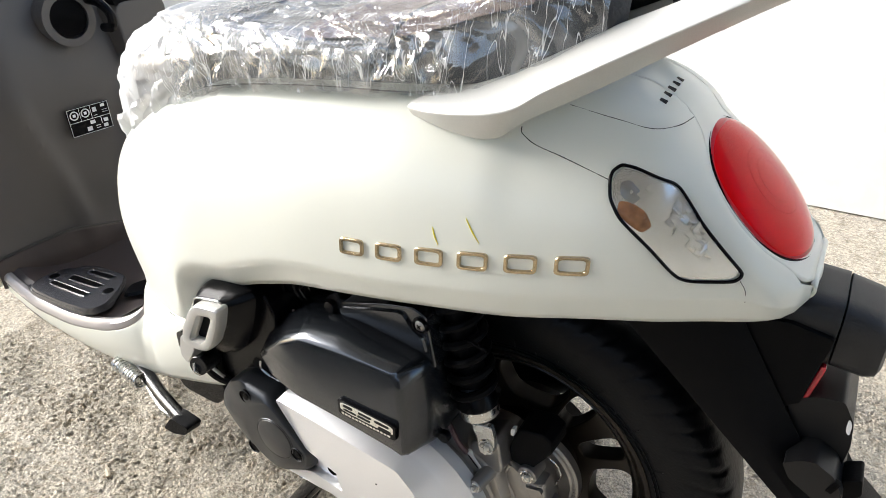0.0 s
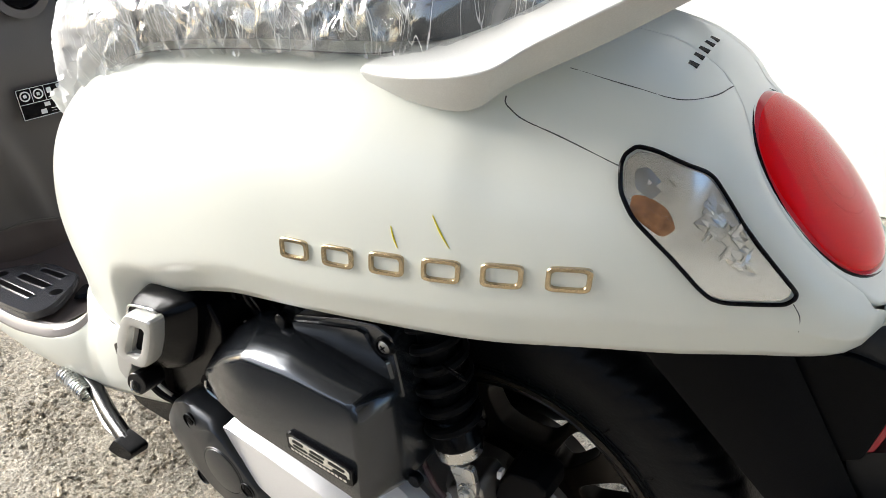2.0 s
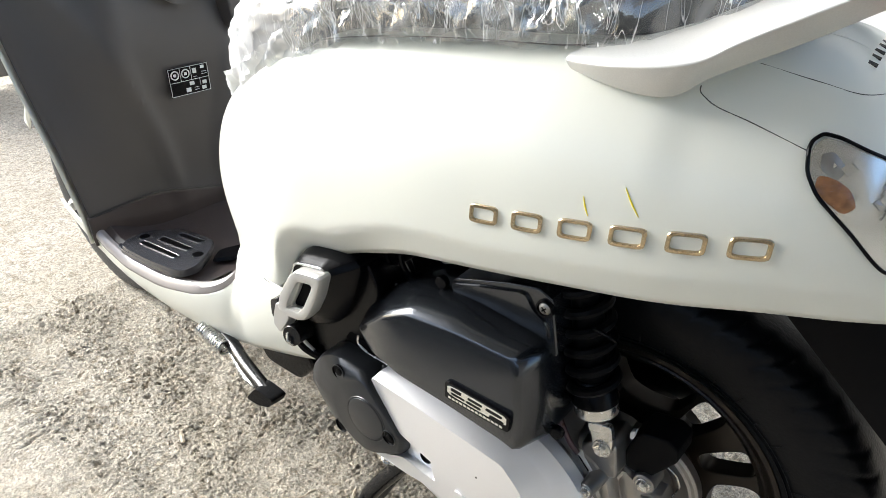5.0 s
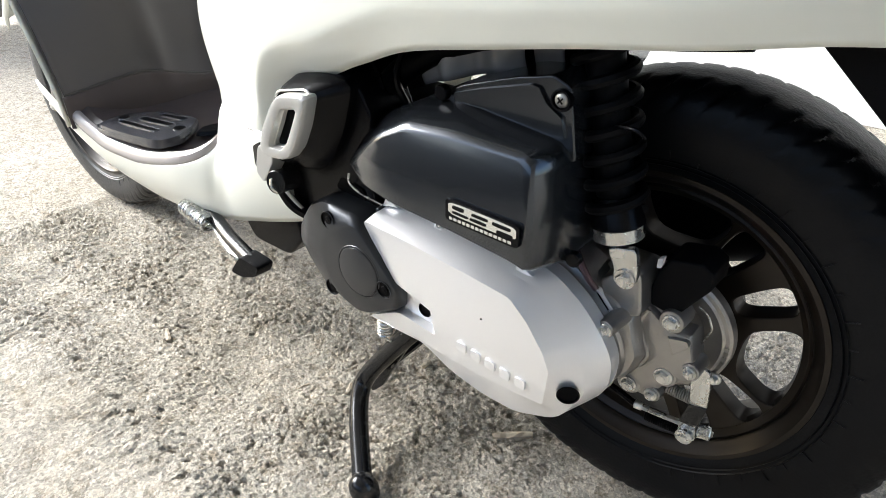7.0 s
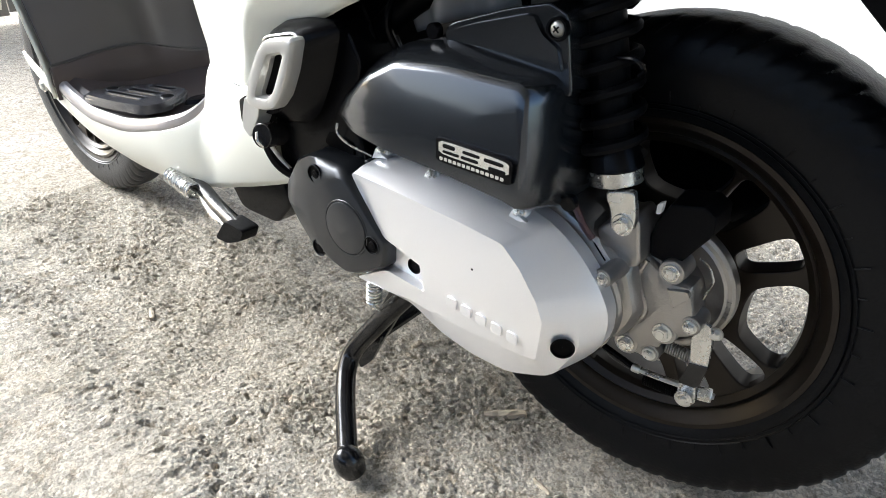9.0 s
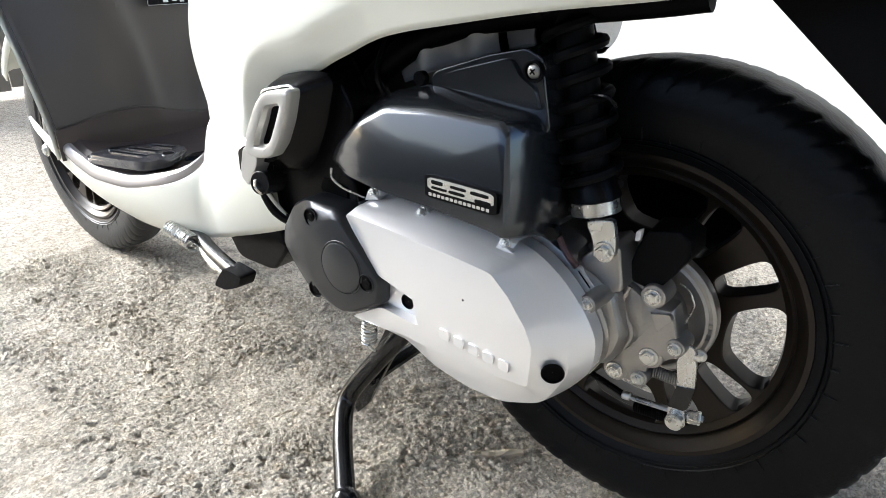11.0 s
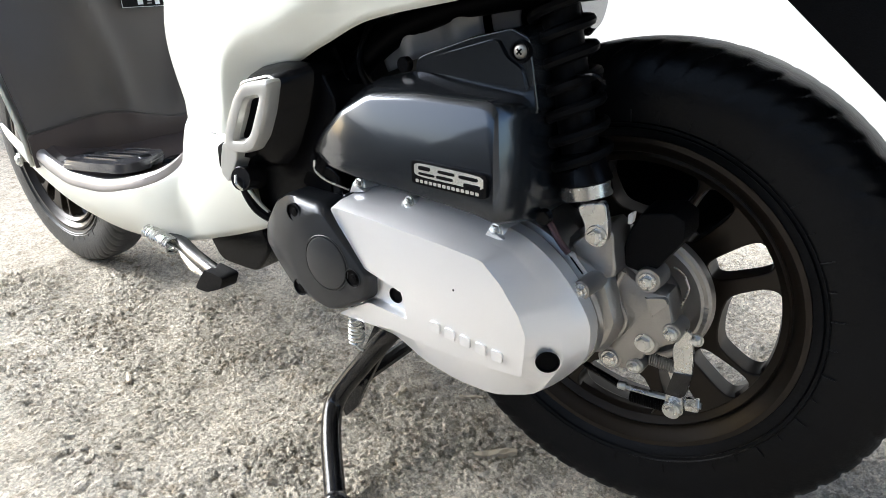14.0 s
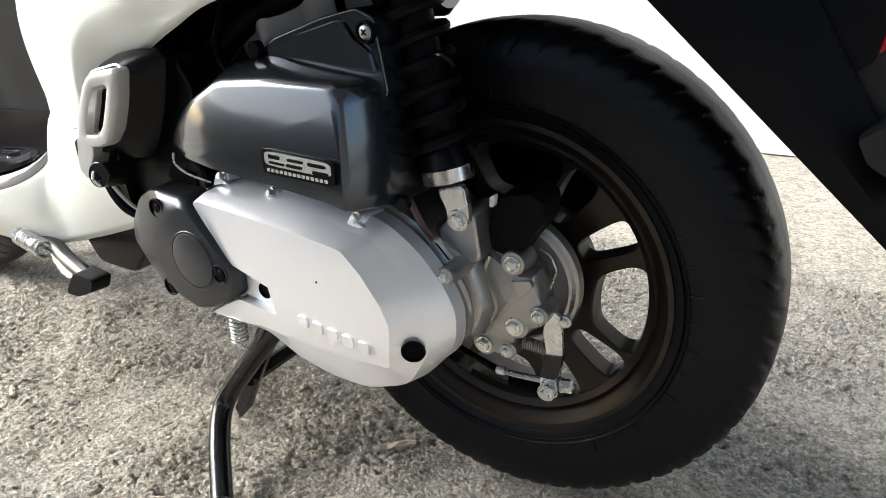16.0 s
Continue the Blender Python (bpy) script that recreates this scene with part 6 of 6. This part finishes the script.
inner = resample(rounded([(-0.3735, 0.4125), (-0.3722, 0.4190), (-0.3475, 0.4595), (-0.3260, 0.4640), (-0.3225, 0.4615), (-0.3430, 0.4245), (-0.3545, 0.4140)], 4, 0.18), 72)
bm = bmesh.new()
grid(bm, [at_y(outer, -0.198), at_y(outer, -0.2085), at_y(blend(outer, inner, 0.05), -0.2120), at_y(blend(outer, inner, 0.14), -0.2138), at_y(blend(outer, inner, 0.30), -0.2145), at_y(blend(outer, inner, 0.86), -0.2145), at_y(blend(outer, inner, 0.97), -0.2138), at_y(inner, -0.2120), at_y(blend(inner, outer, -0.10), -0.2085), at_y(blend(inner, outer, -0.16), -0.2080), at_y(blend(inner, outer, -0.20), -0.199)], close_u=True, close_v=True)
peg = part("passenger_peg", bm, PEGPAINT, scooter, "folded cast silver passenger foot peg")
# near-black sheet put in for the shade inside the peg's hole
part("peg_hole_shade", slab(blend(inner, outer, 0.1), -0.203, -0.2005), DARK, peg, smooth=False)
part("peg_arm", slab(rounded([(-0.4000, 0.4080), (-0.3740, 0.4060), (-0.3790, 0.3900), (-0.3890, 0.3760), (-0.3995, 0.3620), (-0.4100, 0.3710), (-0.4090, 0.3830)], 3, 0.22), -0.2100, -0.19), PEGPAINT, peg, bevel=0.003)
part("arm_bracket", slab(rounded([(-0.4220, 0.3980), (-0.4080, 0.4060), (-0.4040, 0.3900), (-0.4010, 0.3610), (-0.4230, 0.3740)], 3, 0.2), -0.2020, -0.17), STAND, peg, bevel=0.002)
part("peg_pivot", cyl((-0.378, -0.186, 0.366), (-0.372, -0.214, 0.372), 0.013), STAND, peg)
part("pivot_pin", tube([(-0.378, -0.214, 0.374), (-0.372, -0.219, 0.368), (-0.37, -0.214, 0.36)], 0.0022, 8), ZINC, peg)

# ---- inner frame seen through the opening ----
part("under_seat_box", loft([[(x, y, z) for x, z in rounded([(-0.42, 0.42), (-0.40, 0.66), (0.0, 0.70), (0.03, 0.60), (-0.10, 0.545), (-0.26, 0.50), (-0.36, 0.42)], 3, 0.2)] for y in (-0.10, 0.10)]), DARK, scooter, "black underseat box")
bm = cyl((-0.30, -0.075, 0.545), (-0.05, -0.055, 0.56), 0.045, 0.045, 32, bevel=0.006)
part("inner_tank", bm, AIRBOX, scooter, "smooth dark inner tank")
duct_grey = material("smooth grey duct plastic", (0.30, 0.30, 0.30), 0.25, vary=0.1, spec=0.6)
def duct_sheet(x0, x1, low, high, bow):
    bm = bmesh.new()
    rows = []
    for i in range(31):
        x = x0 + (x1 - x0) * i / 30
        a, b = curve(low, x), curve(high, x)
        rows.append([(x, bow(x) - 0.006 * math.sin(math.pi * k / 8), a + (b - a) * k / 8) for k in range(9)])
    grid(bm, rows)
    return bm


bm = duct_sheet(-0.249, -0.129, [(-0.249, 0.478), (-0.20, 0.495), (-0.129, 0.515)], [(-0.249, 0.511), (-0.222, 0.534), (-0.20, 0.552), (-0.129, 0.560)],
                lambda x: -0.104 - 0.016 * math.exp(-((x + 0.207) / 0.016) ** 2) - 0.012 * math.exp(-((x + 0.150) / 0.018) ** 2))
part("intake_duct", bm, duct_grey, scooter, "smooth grey intake duct", solid=0.003)
bm = duct_sheet(-0.1255, -0.094, [(-0.1255, 0.518), (-0.094, 0.522)], [(-0.1255, 0.560), (-0.094, 0.545)], lambda x: -0.099 - 0.15 * (x + 0.11))
part("duct_flange", bm, duct_grey, scooter, "grey duct flange", solid=0.003)
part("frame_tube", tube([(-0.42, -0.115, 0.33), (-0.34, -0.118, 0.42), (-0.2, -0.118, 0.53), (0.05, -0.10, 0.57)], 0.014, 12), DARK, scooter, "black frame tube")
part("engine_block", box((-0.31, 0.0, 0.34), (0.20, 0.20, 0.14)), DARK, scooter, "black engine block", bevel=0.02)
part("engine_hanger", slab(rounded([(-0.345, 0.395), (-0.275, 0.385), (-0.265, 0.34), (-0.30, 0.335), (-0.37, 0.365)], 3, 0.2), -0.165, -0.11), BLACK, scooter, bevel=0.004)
# dark plate in place of the shaded opening in the hanger
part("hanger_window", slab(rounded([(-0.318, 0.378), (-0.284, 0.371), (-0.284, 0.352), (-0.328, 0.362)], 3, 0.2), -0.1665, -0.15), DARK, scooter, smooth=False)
# bright thread painting the highlight on the air box's lower edge
part("airbox_edge_glint", tube([(-0.284, -0.186, 0.398), (-0.283, -0.187, 0.388), (-0.27, -0.185, 0.379), (-0.245, -0.180, 0.372)], 0.0012, 6), ZINC, scooter)
for k, pts in enumerate(([(-0.30, -0.13, 0.50), (-0.28, -0.135, 0.47), (-0.29, -0.13, 0.43), (-0.31, -0.12, 0.40)], [(-0.25, -0.125, 0.53), (-0.26, -0.135, 0.49), (-0.25, -0.13, 0.46)], [(-0.38, -0.12, 0.29), (-0.34, -0.14, 0.26), (-0.31, -0.15, 0.235)])):
    part("cable", tube(pts, 0.004, 8), BLACK, scooter)
for x, z in ((-0.285, 0.440), (-0.268, 0.445), (-0.252, 0.450)):
    bolt(scooter, (x, -0.136, z), 0.004, mat=STEEL, h=0.003)

# ---- main stand ----
stand = part("main_stand", tube([(-0.225, -0.115, 0.215), (-0.255, -0.13, 0.172), (-0.285, -0.138, 0.132), (-0.315, -0.155, 0.085), (-0.314, -0.172, 0.064), (-0.292, -0.198, 0.045), (-0.262, -0.226, 0.026), (-0.240, -0.246, 0.014)], 0.0125, 16), STAND, scooter, "black tubular main stand")
part("stand_leg", tube([(-0.225, 0.115, 0.215), (-0.285, 0.138, 0.132), (-0.315, 0.155, 0.085), (-0.282, 0.200, 0.045), (-0.258, 0.218, 0.014)], 0.0115, 12), STAND, stand)
bm = revolve([(-0.020, 0.0002), (-0.019, 0.008), (-0.013, 0.0150), (-0.002, 0.0178), (0.008, 0.0172), (0.015, 0.0150), (0.020, 0.0110), (0.0235, 0.0055), (0.0245, 0.0002)], (0, 0, 0), "z", 24, closed=False)
bm.transform(Matrix.Translation((-0.2300, -0.2520, 0.0185)) @ Matrix.Rotation(radians(18), 4, (0.55, -0.5, 0)))
part("stand_foot", bm, STAND, stand)
part("stand_foot", cyl((-0.262, 0.214, 0.022), (-0.250, 0.226, 0.003), 0.0165, 0.015, 20), STAND, stand)
part("cross_tube", tube([(-0.30, -0.135, 0.10), (-0.30, 0.0, 0.10), (-0.30, 0.135, 0.10)], 0.010, 10), STAND, stand)
bm = slab(rounded([(-0.262, 0.205), (-0.215, 0.205), (-0.245, 0.170), (-0.266, 0.140), (-0.300, 0.078), (-0.316, 0.046), (-0.338, 0.022), (-0.345, 0.036), (-0.326, 0.069), (-0.315, 0.108), (-0.286, 0.158)], 3, 0.16), -0.128, -0.121)
part("stand_plate", bm, STAND, stand, bevel=0.0015)
part("stand_spring", helix((-0.278, -0.15, 0.222), (-0.284, -0.148, 0.168), 0.0085, 0.0015, 11), ZINC, stand, "zinc plated return spring")
part("spring_hook", tube([(-0.284, -0.148, 0.170), (-0.284, -0.148, 0.160), (-0.278, -0.142, 0.152)], 0.0016, 6), ZINC, stand)

# ---- side stand, folded up ----
sidestand = part("side_stand", tube([(-0.640, -0.165, 0.235), (-0.58, -0.176, 0.238), (-0.52, -0.193, 0.237), (-0.452, -0.209, 0.236)], [(0, 0.011), (1, 0.010)], 16), STAND, scooter, "black folded side stand")
bm = slab(rounded([(-0.489, 0.2125), (-0.4615, 0.2475), (-0.4222, 0.2435), (-0.4325, 0.225), (-0.4615, 0.2125)], 4, 0.22), -0.2215, -0.199, 0.002)
part("foot_pad", bm, MATTE, sidestand, "black stand foot pad")
part("spring", helix((-0.640, -0.185, 0.244), (-0.574, -0.190, 0.238), 0.0105, 0.0019, 12), ZINC, sidestand, "zinc plated spring")
part("spring_rod", tube([(-0.575, -0.184, 0.238), (-0.54, -0.197, 0.233), (-0.51, -0.205, 0.227), (-0.484, -0.207, 0.226)], 0.0036, 8), ZINC, sidestand)
part("pivot_bracket", slab(rounded([(-0.67, 0.26), (-0.61, 0.26), (-0.615, 0.225), (-0.655, 0.215)], 3, 0.25), -0.175, -0.155), STAND, sidestand, bevel=0.002)
bolt(sidestand, (-0.640, -0.176, 0.240), 0.008)
part("stand_bracket", slab(rounded([(-0.56, 0.262), (-0.44, 0.30), (-0.42, 0.255), (-0.455, 0.215), (-0.53, 0.215)], 3, 0.2), -0.15, -0.10), BLACK, scooter, "black frame bracket", bevel=0.004)


# ---- loose bits on the ground ----
def wood_chip(x, y, yaw, L, w, h):
    bm = bmesh.new()
    rows = []
    for i in range(7):
        t = i / 6
        ww = w * (0.7 + 0.3 * math.sin(math.pi * t)) * (1 + 0.25 * noise.noise((x * 9, t * 4, 3)))
        rows.append([(L * (t - 0.5), ww * a / 2 + 0.003 * noise.noise((t * 3, y, 7)), max(0.0, h * b * (1 + 0.4 * noise.noise((t * 5, x, a))))) for a, b in ((-1, 0), (-0.8, 0.8), (0.1, 1.0), (0.9, 0.7), (1, 0))])
    vs = grid(bm, rows, close_v=True)
    bm.faces.new(vs[0])
    bm.faces.new(vs[-1])
    ob = part("wood_chip", bm, WOODCHIP, smooth=False)
    ob.matrix_basis = pose(x, y, clods(x, y) - 0.001, 0, 0, yaw)
    return tagged(ob, "small splinter of dry wood lying on the dusty ground", "wood chip", group="splinters on the ground")


for args in ((-0.147, -0.053, 40, 0.055, 0.014, 0.007), (-0.20, -0.09, 60, 0.05, 0.02, 0.006), (-0.24, 0.03, 25, 0.035, 0.008, 0.005), (-0.71, -0.23, -30, 0.03, 0.008, 0.004), (-0.33, -0.02, 80, 0.018, 0.008, 0.006),
             (0.37, 0.10, -5, 0.05, 0.022, 0.008), (-0.60, -0.05, 15, 0.03, 0.004, 0.003), (-0.45, -0.17, 70, 0.03, 0.004, 0.003), (-0.385, -0.13, 110, 0.022, 0.007, 0.005), (-0.05, -0.12, -20, 0.028, 0.006, 0.004)):
    wood_chip(*args)

bm = bmesh.new()
rng = random.Random(5)
for i in range(4500):
    x, y = rng.uniform(-1.3, 0.5), rng.uniform(-0.33, 0.68)
    r = rng.choice((0.0012, 0.0014, 0.0017, 0.002, 0.0028)) * rng.uniform(0.8, 1.5)
    o = Vector((x, y, clods(x, y)))
    vs = [bm.verts.new(o + Vector((d[0] * r * rng.uniform(0.7, 1.3), d[1] * r * rng.uniform(0.7, 1.3), d[2] * r * 0.7))) for d in ((1, 0, 0), (0, 1, 0), (-1, 0, 0), (0, -1, 0), (0, 0, 1), (0, 0, -1))]
    for a, b, c in ((0, 1, 4), (1, 2, 4), (2, 3, 4), (3, 0, 4), (1, 0, 5), (2, 1, 5), (3, 2, 5), (0, 3, 5)):
        bm.faces.new((vs[a], vs[b], vs[c]))
tagged(part("grit", bm, GROUND, smooth=False), "loose grit and crumbs of cement", "grit", kind="stuff")
